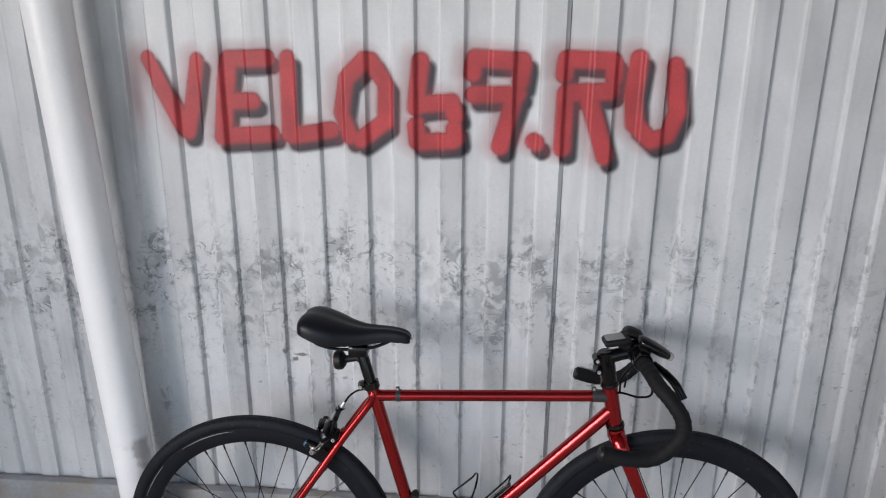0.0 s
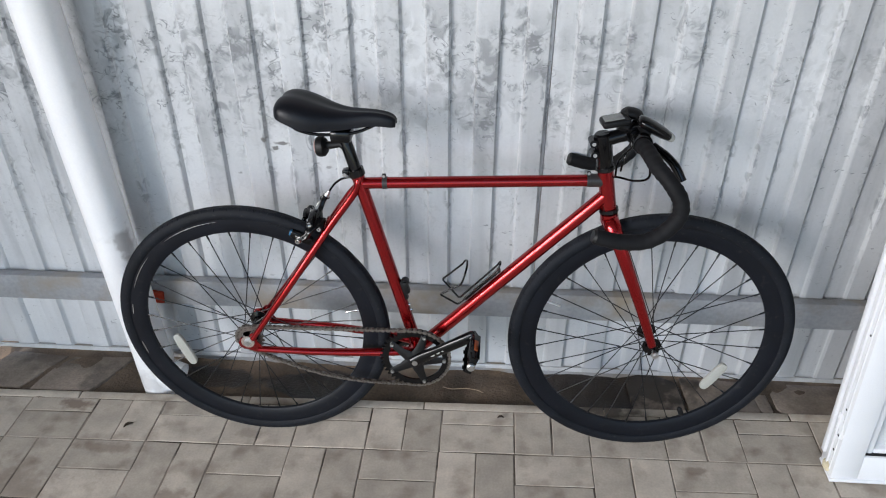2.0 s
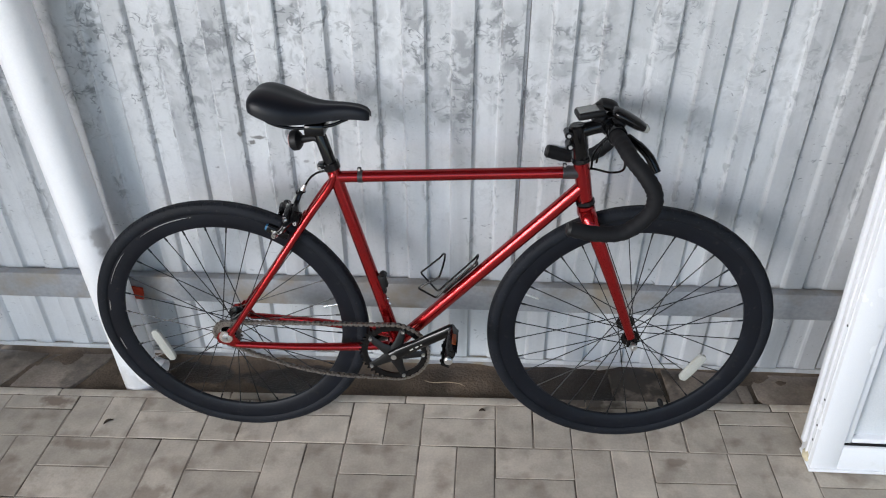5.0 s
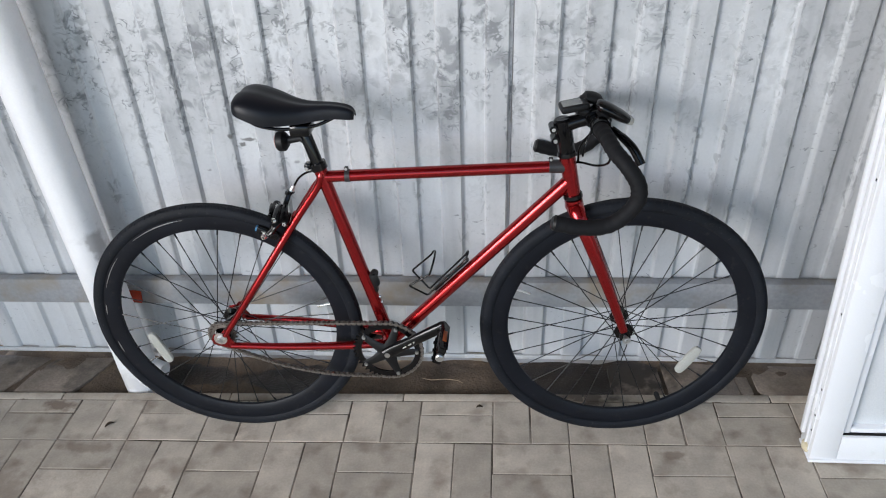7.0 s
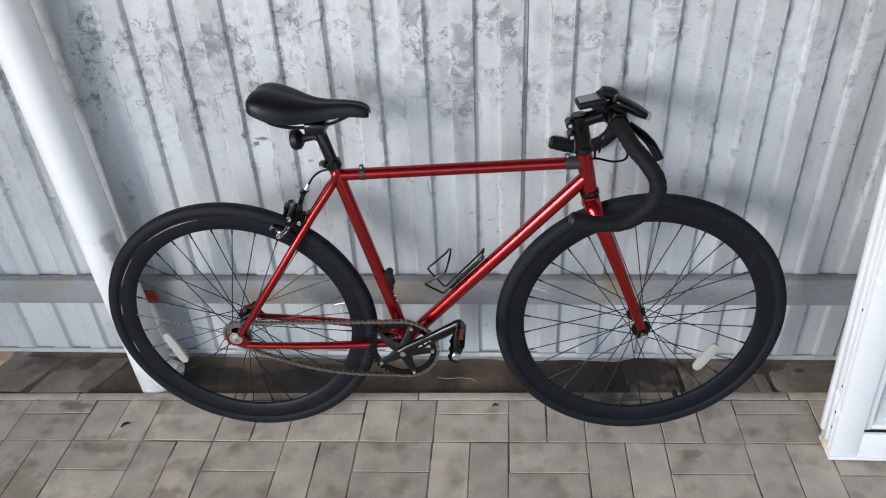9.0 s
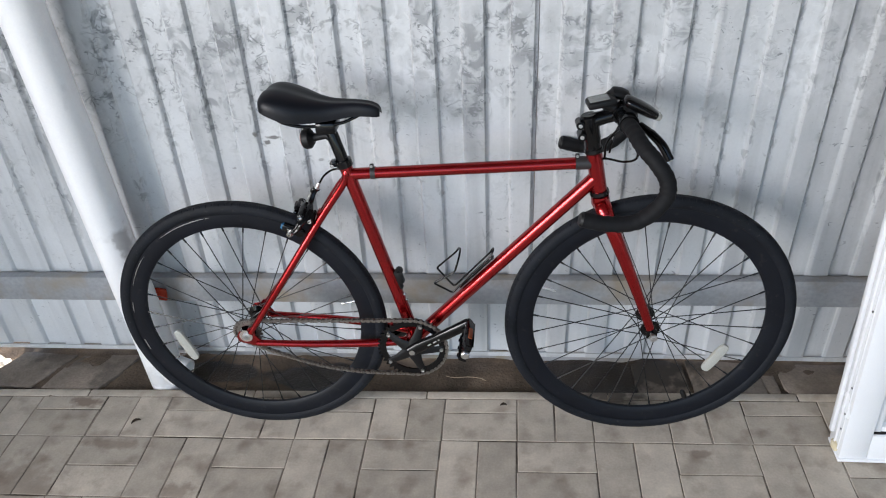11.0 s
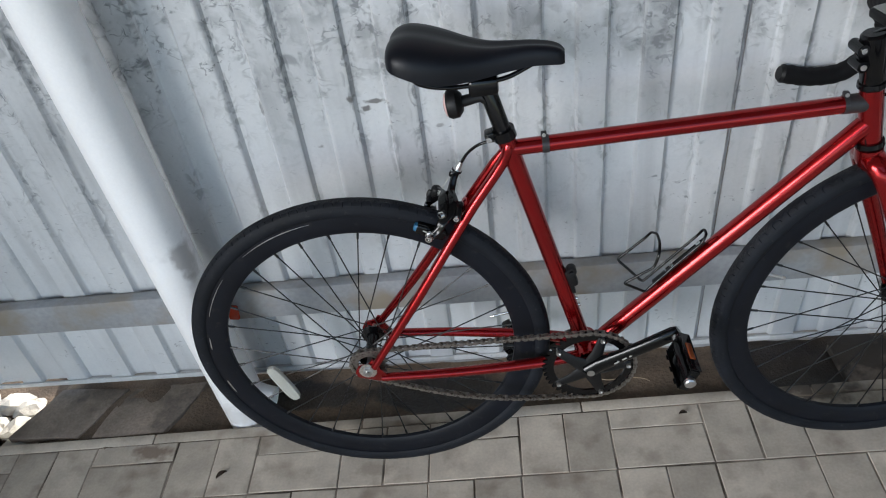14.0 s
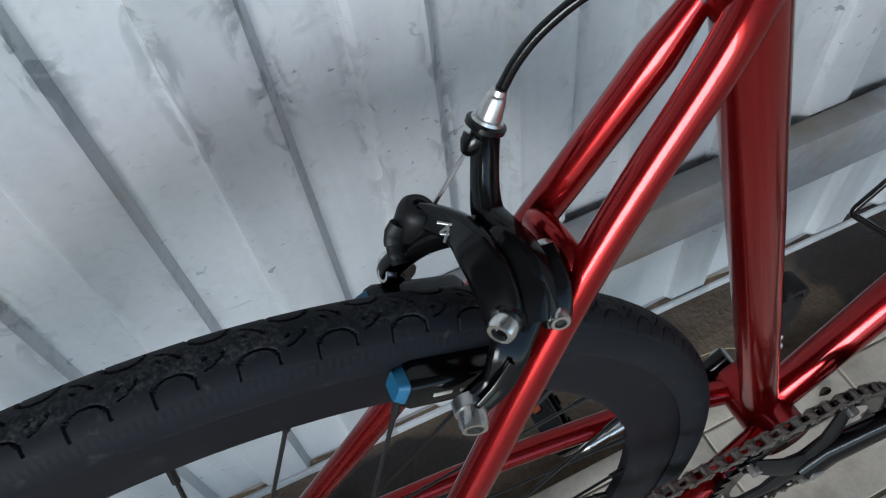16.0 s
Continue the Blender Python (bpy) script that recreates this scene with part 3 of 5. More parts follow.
for s in (-1, 1):
    if s < 0:
        st = [Vector((0.2935, -0.0098, 0.7590)), Vector((0.2800, -0.0100, 0.7240)), Vector((0.218, -0.0195, 0.640)), Vector((0.110, -0.050, 0.487)), Vector((0.014, -0.068, 0.352))]
    else:
        st = [Vector((0.284, 0.0115, 0.736)), Vector((0.220, 0.0195, 0.645)), Vector((0.110, 0.044, 0.478)), Vector((0.014, 0.060, 0.350))]
    part("seatstay", tube(spline(st, 8), [0.0060, 0.0075] + [0.0088] * (8 * len(st) - 18) + [0.0088 - 0.0018 * k / 8 for k in range(9)], 18), RED, bike)
    cs = [BB + Vector((-0.012, s * 0.022, 0.002)), Vector((0.30, s * 0.040, 0.302)), Vector((0.16, s * 0.054, 0.309)), Vector((0.022, s * 0.060, 0.316))]
    part("chainstay", tube(spline(cs, 8), [0.0115 - 0.0035 * k / 24 for k in range(25)], 18), RED, bike)
    part("dropout", plate([(-0.026, 0.334), (-0.022, 0.322), (0.016, 0.309), (0.034, 0.310), (0.034, 0.322), (0.022, 0.340), (0.022, 0.360), (0.010, 0.364), (0.002, 0.354), (-0.018, 0.350)], 0.005, at(0, s * 0.0605, 0), 0.0012), RED, bike)
# bridge that carries the brake
part("brake_bridge", tube(spline([(0.2165, -0.018, 0.640), (0.2166, -0.0114, 0.6475), (0.2160, -0.0018, 0.6505), (0.2150, 0.0080, 0.6500), (0.2150, 0.0150, 0.6460)], 5), 0.0066, 14), RED, bike)

# headset, fork, stem
for p, h, r in ((HEAD_T, 0.010, 0.0205), (HEAD_B - hd * 0.011, 0.011, 0.0215)):
    part("headset_cup", tube([p, p + hd * h * 0.3, p + hd * h], [r - 0.002, r, r - 0.001], 28), BLACK, bike)
fork = part("fork", tube([HEAD_B - hd * 0.012, HEAD_B - hd * 0.03, HEAD_B - hd * 0.052], [0.0195, 0.021, 0.014], 24, flat=1.1), RED, bike, "red steel fork with straight blades", m=TURNED)
crown = HEAD_B - hd * 0.030
for s in (-1, 1):
    path = spline([crown + Vector((0, s * 0.010, 0.004)), crown + Vector((0.004, s * 0.028, -0.006)), crown + Vector((0.018, s * 0.040, -0.040)), lerp(crown, AX_F, 0.55) + Vector((0.004, s * 0.046, 0)), AX_F + Vector((-0.004, s * 0.050, 0.014))], 8)
    rad = [0.0185 - 0.0085 * max(0, (k - 8)) / 24 for k in range(len(path))]
    part("blade", tube(path, rad, 20, flat=0.72), RED, fork, m=TURNED)
    part("fork_end", plate([(-0.012, -0.012), (0.012, -0.012), (0.013, 0.006), (0.004, 0.022), (-0.010, 0.022), (-0.013, 0.004)], 0.005, at(AX_F.x, s * 0.0505, AX_F.z), 0.001), BLACK, fork, m=TURNED)
stem_top = HEAD_T + hd * 0.082
CLAMP = Vector((0.876, 0, 0.873))
stem = part("stem", tube([HEAD_T + hd * 0.010, HEAD_T + hd * 0.03, HEAD_T + hd * 0.032, stem_top, stem_top + hd * 0.004], [0.0175, 0.0175, 0.0185, 0.0185, 0.015], 24), BLACK, bike, "black forged handlebar stem", m=BARRED)
part("extension", tube([HEAD_T + hd * 0.070, lerp(HEAD_T + hd * 0.070, CLAMP, 0.5), CLAMP], [0.0165, 0.0145, 0.0165], 20), BLACK, stem, m=BARRED)
part("bar_clamp", revolve([(0.0145, -0.022), (0.0195, -0.022), (0.0205, -0.019), (0.0205, 0.019), (0.0195, 0.022), (0.0145, 0.022)], 28, Matrix.Translation(CLAMP)), BLACK, stem, m=BARRED)
for dz in (0.040, 0.066):
    q = HEAD_T + hd * dz + Vector((-0.021, 0, 0))
    part("pinch_bolt", tube([q + Vector((0, -0.017, 0)), q + Vector((0, 0.017, 0))], 0.0042, 12), CHROME, stem, "steel clamp bolt", m=BARRED)
    part("bolt_boss", tube([q + Vector((0, -0.015, 0)), q + Vector((0, 0.015, 0))], 0.0085, 14), BLACK, stem, m=BARRED)

# drop handlebar with tape
bars = part("handlebar", tube([CLAMP + Vector((0, -0.06, 0)), CLAMP + Vector((0, 0.06, 0))], 0.0132, 20), BLACK, bike, "black drop handlebar wrapped in dull black tape", m=BARRED)
for s in (-1, 1):
    line = spline([(0.876, s * 0.045, 0.873), (0.883, s * 0.10, 0.871), (0.893, s * 0.148, 0.858), (0.913, s * 0.177, 0.838), (0.934, s * 0.190, 0.803), (0.930, s * 0.191, 0.763), (0.886, s * 0.191, 0.722), (0.830, s * 0.191, 0.718), (0.778, s * 0.192, 0.731)], 10)
    part("bar_tape", tube(line, [0.0158 + 0.0009 * math.sin(k * 1.9) * (0.4 + 0.6 * ((k * 7) % 5) / 5) for k in range(len(line))], 18), TAPE, bars, m=BARRED)
    e0, e1 = line[-1], line[-1] + (line[-1] - line[-3]).normalized() * 0.005
    part("bar_plug", tube([e0, e1], [0.0155, 0.012], 16), MATT, bars, m=BARRED)


def wheel(name, centre, m, label):
    """A deep-rimmed wheel: rim with tyre, hub, spokes and nipples."""
    C = Matrix.Translation(centre)
    rim = part(name, revolve([(0.2725, 0.0), (0.2735, -0.004), (0.280, -0.0078), (0.296, -0.0098), (0.3125, -0.0105), (0.3165, -0.0100), (0.3165, -0.0080), (0.306, -0.0074), (0.306, 0.0074), (0.3165, 0.0080), (0.3165, 0.0100), (0.3125, 0.0105), (0.296, 0.0098), (0.280, 0.0078), (0.2735, 0.004), (0.2725, 0.0)], 128, C), RIM, bike, label, m=m)
    part("tyre", tyre_mesh(C), RUBBER, rim, "black tyre with scalloped tread and dusty crown", m=m)
    part("hub", revolve([(0, -0.034), (0.009, -0.034), (0.022, -0.033), (0.0225, -0.030), (0.012, -0.026), (0.0105, -0.01), (0.0105, 0.01), (0.012, 0.026), (0.0225, 0.030), (0.022, 0.033), (0.009, 0.034), (0, 0.034)], 32, C), BLACK, rim, m=m)
    part("axle", revolve([(0, -0.075), (0.0047, -0.075), (0.0047, 0.075), (0, 0.075)], 16, C), ALLOY, rim, m=m)
    for s in (-1, 1):
        part("axle_nut", revolve([(0.0047, s * 0.064), (0.0095, s * 0.064), (0.0095, s * 0.071), (0.0047, s * 0.072)], 6, C), ALLOY, rim, m=m)
    count = 32
    for k in range(count):
        side = -1 if k % 2 else 1
        fwd = 1 if (k // 2) % 2 else -1
        rim_a = 2 * math.pi * (k + 0.5) / count
        hub_a = rim_a + fwd * radians(66)
        a = Vector((0.0200 * math.cos(hub_a), side * 0.0315, 0.0200 * math.sin(hub_a)))
        b = Vector((0.2745 * math.cos(rim_a), side * 0.0015, 0.2745 * math.sin(rim_a)))
        e = lerp(b, a, 0.055)
        part("spoke", tube([a, e, lerp(b, a, 0.052), b], [0.00122, 0.00122, 0.0022, 0.0022], 6), SPOKE, rim, m=m @ C)
    return rim


def tyre_mesh(C):
    """Round tyre casing; arches, strokes and nicks are sunk into both shoulders, 68 repeats round."""
    na, nc = 2448, 84
    r_c, w = 0.3235, 0.0171
    a = np.linspace(0, 2 * np.pi, na, endpoint=False)[:, None]
    t = np.linspace(-1, 1, nc + 1)[None, :]
    f = np.radians(78) * t + np.radians(57) * t ** 5        # across the tread, densest on the crown
    deg = np.degrees(np.abs(f))
    per = 360 / 68
    u = ((np.degrees(a) - 84.6 + np.where(f > 0, per / 2, 0)) % per) / per
    sunk = np.zeros((na, nc + 1))
    # arch: half a period wide, running out into legs down the shoulder
    q = np.hypot((u / 0.54) * 2 - 1, (35 - deg) / 19)
    sunk = np.maximum(sunk, np.where((deg < 35) & (np.abs(q - 0.93) < 0.085), 1.0, 0))
    for middle, low in ((0.019, 44), (0.521, 51)):
        sunk = np.maximum(sunk, np.where((np.abs(u - middle) < 0.023) & (deg >= 35) & (deg < low), 1.0, 0))
    # curved stroke and nicks between the arches
    line = 0.63 + 0.24 * (np.abs(deg - 2) / 22) ** 1.8
    sunk = np.maximum(sunk, np.where((np.abs(u - line) < 0.022) & (deg > 2) & (deg < 25), 1.0, 0))
    sunk = np.maximum(sunk, np.where((np.abs(u - 0.86 - (deg - 8) * 0.008) < 0.020) & (deg > 4) & (deg < 13), 0.9, 0))
    ribbing = np.where((deg > 58) & (deg < 74), 0.00007 * np.sign(np.sin(a * 612)), 0)
    r = w - 0.0013 * sunk + np.where(deg < 52, 0.0, -0.0004) + ribbing
    x = (r_c + r * np.cos(f)) * np.cos(a)
    y = r * np.sin(f) * 0.97 + 0 * a
    z = (r_c + r * np.cos(f)) * np.sin(a)
    me = bpy.data.meshes.new("tyre_casing")
    i, j = np.meshgrid(np.arange(na), np.arange(nc), indexing="ij")
    k = (i + 1) % na
    row = nc + 1
    faces = np.stack([i * row + j, i * row + j + 1, k * row + j + 1, k * row + j], -1).reshape(-1, 4)
    me.from_pydata(np.stack([x, y, z], -1).reshape(-1, 3).tolist(), [], faces.tolist())
    worn = np.clip((30 - deg) / 14, 0, 1) * (1 - 0.9 * sunk)
    me.attributes.new("crown", "FLOAT", "POINT").data.foreach_set("value", worn.reshape(-1).astype(np.float32))
    bm = bmesh.new()
    bm.from_mesh(me)
    bpy.data.meshes.remove(me)
    bm.transform(C)
    bmesh.ops.recalc_face_normals(bm, faces=bm.faces[:])
    return bm


I4 = Matrix()
rear = wheel("rear_wheel", AX_R, I4, "black deep-rimmed rear wheel with black spokes")
front = wheel("front_wheel", AX_F, TURNED, "black deep-rimmed front wheel with black spokes")


def spoke_reflector(parent, centre, ang, rad, side, m, material, length=0.075):
    """A long lens with rounded ends clipped between the spokes."""
    M = Matrix.Translation(centre) @ Matrix.Rotation(-ang, 4, "Y") @ at(rad, side * 0.016, 0)
    out = []
    for k in range(24):
        t = 2 * math.pi * k / 24
        out.append((0.0125 * math.copysign(abs(math.cos(t)) ** 0.5, math.cos(t)), length / 2 * math.copysign(abs(math.sin(t)) ** 0.6, math.sin(t))))
    part("reflector", plate(out, 0.010, M, 0.002), material, parent, "whitish clip-on spoke reflector", m=m)


def valve(parent, centre, ang, m):
    d = Vector((math.cos(ang), 0, math.sin(ang)))
    part("valve", tube([centre + d * 0.274, centre + d * 0.262, centre + d * 0.2615, centre + d * 0.246, centre + d * 0.2455, centre + d * 0.238], [0.0032, 0.0032, 0.0026, 0.0026, 0.0032, 0.0018], 12), CHROME, parent, "silver valve stem", m=m)


spoke_reflector(rear, AX_R, radians(200), 0.200, -1, I4, CLEARW, 0.098)
spoke_reflector(front, AX_F, radians(-32), 0.196, -1, TURNED, CLEARW, 0.088)
valve(rear, AX_R, radians(12.5), I4)
valve(front, AX_F, radians(157), TURNED)
part("spoke_magnet", tube(spline([(1.070, -0.012, 0.128), (1.075, -0.013, 0.117), (1.080, -0.012, 0.103)], 3), [0.004, 0.0065, 0.0065, 0.0065, 0.0065, 0.0065, 0.004], 12), MATT, front, "black computer magnet on a spoke", m=TURNED)

def worn_edge(parent, a0, a1, wide, m):
    """A thin strip of bare metal along the rim's outer edge."""
    pts = [AX_R + Vector((0.3062 * math.cos(radians(a)), -0.01055, 0.3062 * math.sin(radians(a)))) for a in np.linspace(a0, a1, 40)]
    part("worn_edge", tube(pts, [max(0.0002, wide * math.sin(math.pi * k / 39) ** 0.5) for k in range(40)], 6, flat=0.4), ALLOY, parent, "rubbed bare metal along the rim edge", m=m)


worn_edge(rear, 99, 126, 0.0008, I4)
worn_edge(rear, 139, 158, 0.0007, I4)
worn_edge(rear, 168, 174, 0.0012, I4)
worn_edge(rear, 190, 197, 0.0013, I4)

# transmission
CL = -0.0475
ring_c = BB + Vector((0, CL, 0))
RING_R, COG_R = 0.0835, 0.0335


def toothed(r, teeth, inner, thick, centre):
    bm = bmesh.new()
    n = teeth * 6
    prof = [0.0, 0.45, 1.0, 1.0, 0.45, 0.0]
    out = [(r - 0.004 + 0.0075 * prof[k % 6]) for k in range(n)]
    fr, bk, fi, bi = [], [], [], []
    for k in range(n):
        a = 2 * math.pi * k / n
        c, s = math.cos(a), math.sin(a)
        fr.append(bm.verts.new(centre + Vector((out[k] * c, -thick / 2, out[k] * s))))
        bk.append(bm.verts.new(centre + Vector((out[k] * c, thick / 2, out[k] * s))))
        fi.append(bm.verts.new(centre + Vector((inner * c, -thick / 2, inner * s))))
        bi.append(bm.verts.new(centre + Vector((inner * c, thick / 2, inner * s))))
    for k in range(n):
        q = (k + 1) % n
        bm.faces.new((fi[k], fi[q], fr[q], fr[k]))
        bm.faces.new((bi[k], bk[k], bk[q], bi[q]))
        bm.faces.new((fr[k], fr[q], bk[q], bk[k]))
        bm.faces.new((fi[k], bi[k], bi[q], fi[q]))
    bmesh.ops.recalc_face_normals(bm, faces=bm.faces[:])
    return bm


crank = part("crankset", toothed(RING_R, 44, 0.066, 0.004, ring_c), BLACK, bike, "black crankset with five-arm spider")
CRANK_A = math.atan2(0.096, 0.140)
for k in range(5):
    a = CRANK_A + radians(36 + 72 * k)
    d = Vector((math.cos(a), 0, math.sin(a)))
    e = Vector((-d.z, 0, d.x))
    ctr = BB + Vector((0, CL - 0.007, 0))
    part("spider_arm", tube([ctr + d * 0.012, ctr + d * 0.04, ctr + d * 0.066 + Vector((0, 0.004, 0)), ctr + d * 0.0735 + Vector((0, 0.005, 0))], [0.017, 0.0110, 0.0088, 0.0080], 14, flat=0.34), MATT, crank)
    p = ring_c + d * 0.0705
    part("chainring_bolt", revolve([(0, -0.0075), (0.0028, -0.0075), (0.0028, -0.0092), (0.0042, -0.0092), (0.0045, -0.008), (0.0045, 0.004), (0, 0.004)], 14, Matrix.Translation(p)), ALLOY, crank, "chrome chainring bolt")
for s, ang in ((-1, CRANK_A), (1, CRANK_A + math.pi)):
    d = Vector((math.cos(ang), 0, math.sin(ang)))
    o = BB + Vector((0, -0.058 if s < 0 else 0.047, 0))
    tip = BB + Vector((0, s * 0.078, 0)) + d * 0.171
    path = [o - d * 0.006, o + d * 0.02, lerp(o, tip, 0.45), tip, tip + d * 0.010]
    part("crank_arm", tube(path, [0.0165, 0.0165, 0.0140, 0.0150, 0.011], 18, flat=0.66), BLACK, crank)
    part("crank_bolt", revolve([(0, o.y + s * 0.011), (0.007, o.y + s * 0.011), (0.0075, o.y + s * 0.008), (0.0075, o.y - s * 0.008), (0, o.y - s * 0.008)], 14, Matrix.Translation(BB)), ALLOY, crank)
    # pedal: cage round a spindle
    pc = tip + Vector((0, -0.066 if s < 0 else 0.052, 0))
    tilt = radians(66 if s < 0 else -62)
    P = Matrix.Translation(pc) @ Matrix.Rotation(-tilt, 4, "Y") @ Matrix.Scale(0.9, 4)
    pedal = part("pedal", revolve([(0, -0.050), (0.0085, -0.050), (0.0105, -0.03), (0.0105, 0.03), (0.0085, 0.050), (0, 0.050)], 18, P), BLACK, bike, "black metal cage pedal with amber reflectors")
    part("spindle", tube([tip, tip + Vector((0, s * 0.022, 0))], 0.0068, 14), CHROME, pedal)
    for e in (-1, 1):
        part("cage_plate", plate([(-0.0, -0.011), (0.0022, -0.011), (0.0022, 0.011), (0, 0.011)], 0.094, P @ at(e * 0.025, 0, 0), 0.0006), BLACK, pedal)
        part("end_bar", box((0.049, 0.006, 0.018), P @ at(0, e * 0.047, 0), 0.002), BLACK, pedal)
        part("reflector", box((0.004, 0.040, 0.0105), P @ at(e * 0.0280, 0, 0), 0.0015), AMBER, pedal, "amber pedal reflector")
        for q in range(3):
            part("cage_tooth", box((0.0026, 0.012, 0.004), P @ at(e * 0.026, -0.030 + 0.030 * q, 0.0115), 0.0006), BLACK, pedal)
    part("end_cap", revolve([(0, s * 0.050), (0.0105, s * 0.050), (0.0105, s * 0.056), (0.008, s * 0.058), (0, s * 0.058)], 18, P), ALLOY, pedal, "dull silver pedal end cap")
# maker's writing on the crank arm, unreadable
d = Vector((math.cos(CRANK_A), 0, math.sin(CRANK_A)))
mark = BB + Vector((0, -0.0745, 0)) + d * 0.055
for k, wd in enumerate((0.010, 0.009, 0.012)):
    part("lettering_bar", box((wd, 0.0008, 0.0032), Matrix.Translation(mark + d * (0.016 * k) + Vector((0, -0.0008 * k, 0.0))) @ Matrix.Rotation(-CRANK_A, 4, "Y") @ at(0, -0.0008, 0)), CLEARW, crank, "small white printed mark")

cog_c = AX_R + Vector((0, CL, 0))
part("sprocket", toothed(COG_R, 17, 0.020, 0.003, cog_c), CHAIN, rear, "steel rear sprocket")
part("chain_tensioner", revolve([(0.008, -0.0665), (0.0165, -0.0665), (0.0165, -0.0635), (0.008, -0.0635)], 24, Matrix.Translation(AX_R)), CHROME, bike, "steel washer on the rear axle")

# chain: inner and outer links along both runs and round the two wheels
def chain_path():
    """Points every half inch round sprocket and chainring, with a sagging lower run."""
    dx = ring_c - cog_c
    base = math.atan2(dx.z, dx.x)
    L = math.hypot(dx.x, dx.z)
    g = math.asin((RING_R - COG_R) / L)
    top_r, top_c = base + math.pi / 2 + g, base + math.pi / 2 + g
    bot = base - math.pi / 2 - g
    pts = []
    for k in range(40):
        a = top_c + (bot + 2 * math.pi - top_c) * k / 39
        pts.append(cog_c + COG_R * Vector((math.cos(a), 0, math.sin(a))))
    a0, a1 = pts[-1], ring_c + RING_R * Vector((math.cos(bot), 0, math.sin(bot)))
    for k in range(1, 40):
        t = k / 40
        pts.append(lerp(a0, a1, t) - Vector((0, 0, 0.030 * math.sin(math.pi * t))))
    for k in range(60):
        a = bot + (top_r - bot) * k / 59
        pts.append(ring_c + RING_R * Vector((math.cos(a), 0, math.sin(a))))
    pts.append(pts[0])
    seg = [0.0]
    for a, b in zip(pts, pts[1:]):
        seg.append(seg[-1] + (b - a).length)
    count = int(seg[-1] / 0.0127) // 2 * 2
    out = []
    j = 0
    for k in range(count):
        want = seg[-1] * k / count
        while seg[j + 1] < want:
            j += 1
        out.append(lerp(pts[j], pts[j + 1], (want - seg[j]) / (seg[j + 1] - seg[j])))
    return out


def link_mesh(outer):
    bm = bmesh.new()
    y = 0.0040 if outer else 0.0026
    for s in (-1, 1):
        shape = [(-0.0040, -0.002), (-0.002, -0.0040), (0.002, -0.0038), (0.0064, -0.0026), (0.0107, -0.0038), (0.0147, -0.0040), (0.0167, -0.002), (0.0167, 0.002), (0.0147, 0.0040), (0.0107, 0.0038), (0.0064, 0.0026), (0.002, 0.0038), (-0.002, 0.0040), (-0.0040, 0.002)]
        plate(shape, 0.0011, at(0, s * y, 0), 0, bm)
    for x in (0, 0.0127):
        if outer:
            tube([(x, -0.0056, 0), (x, 0.0056, 0)], 0.0018, 8, bm)
        else:
            tube([(x, -0.0022, 0), (x, 0.0022, 0)], 0.0039, 10, bm)
    me = bpy.data.meshes.new("chain_link")
    bm.normal_update()
    bm.to_mesh(me)
    bm.free()
    me.materials.append(CHAIN)
    return me


links = [link_mesh(True), link_mesh(False)]
cp = chain_path()
chain = None
for k, p in enumerate(cp):
    q = cp[(k + 1) % len(cp)]
    ang = math.atan2(q.z - p.z, q.x - p.x)
    M = Matrix.Translation(p) @ Matrix.Rotation(-ang, 4, "Y")
    ob = new("chain" if k == 0 else "chain_link", links[k % 2])
    if k == 0:
        chain = ob
        ob.parent, ob.matrix_local = bike, M
        ob["label"] = "oily steel chain with a slack lower run"
    else:
        ob.parent, ob.matrix_local = chain, cp_inv @ M
    if k == 0:
        cp_inv = M.inverted()

# seat post, clamp and saddle
sd = (SEAT_TOP - BB).normalized()
post = part("seatpost", tube([SEAT_TOP - sd * 0.005, SEAT_TOP + sd * 0.082, SEAT_TOP + sd * 0.088], [0.0132, 0.0132, 0.010], 22), BLACK, bike, "black alloy seat post")
clamp = part("seat_clamp", tube([SEAT_TOP - sd * 0.006, SEAT_TOP + sd * 0.010], 0.0185, 24), BLACK, bike)
part("clamp_ear", box((0.016, 0.022, 0.014), Matrix.Translation(SEAT_TOP) @ at(-0.022, 0, 0.002, 0, -14, 0), 0.003), BLACK, clamp)
q = SEAT_TOP + Vector((-0.024, 0, 0.0))
part("clamp_bolt", tube([q + Vector((0, -0.0155, 0)), q + Vector((0, -0.011, 0))], 0.0045, 12), CHROME, clamp, "steel clamp bolt")


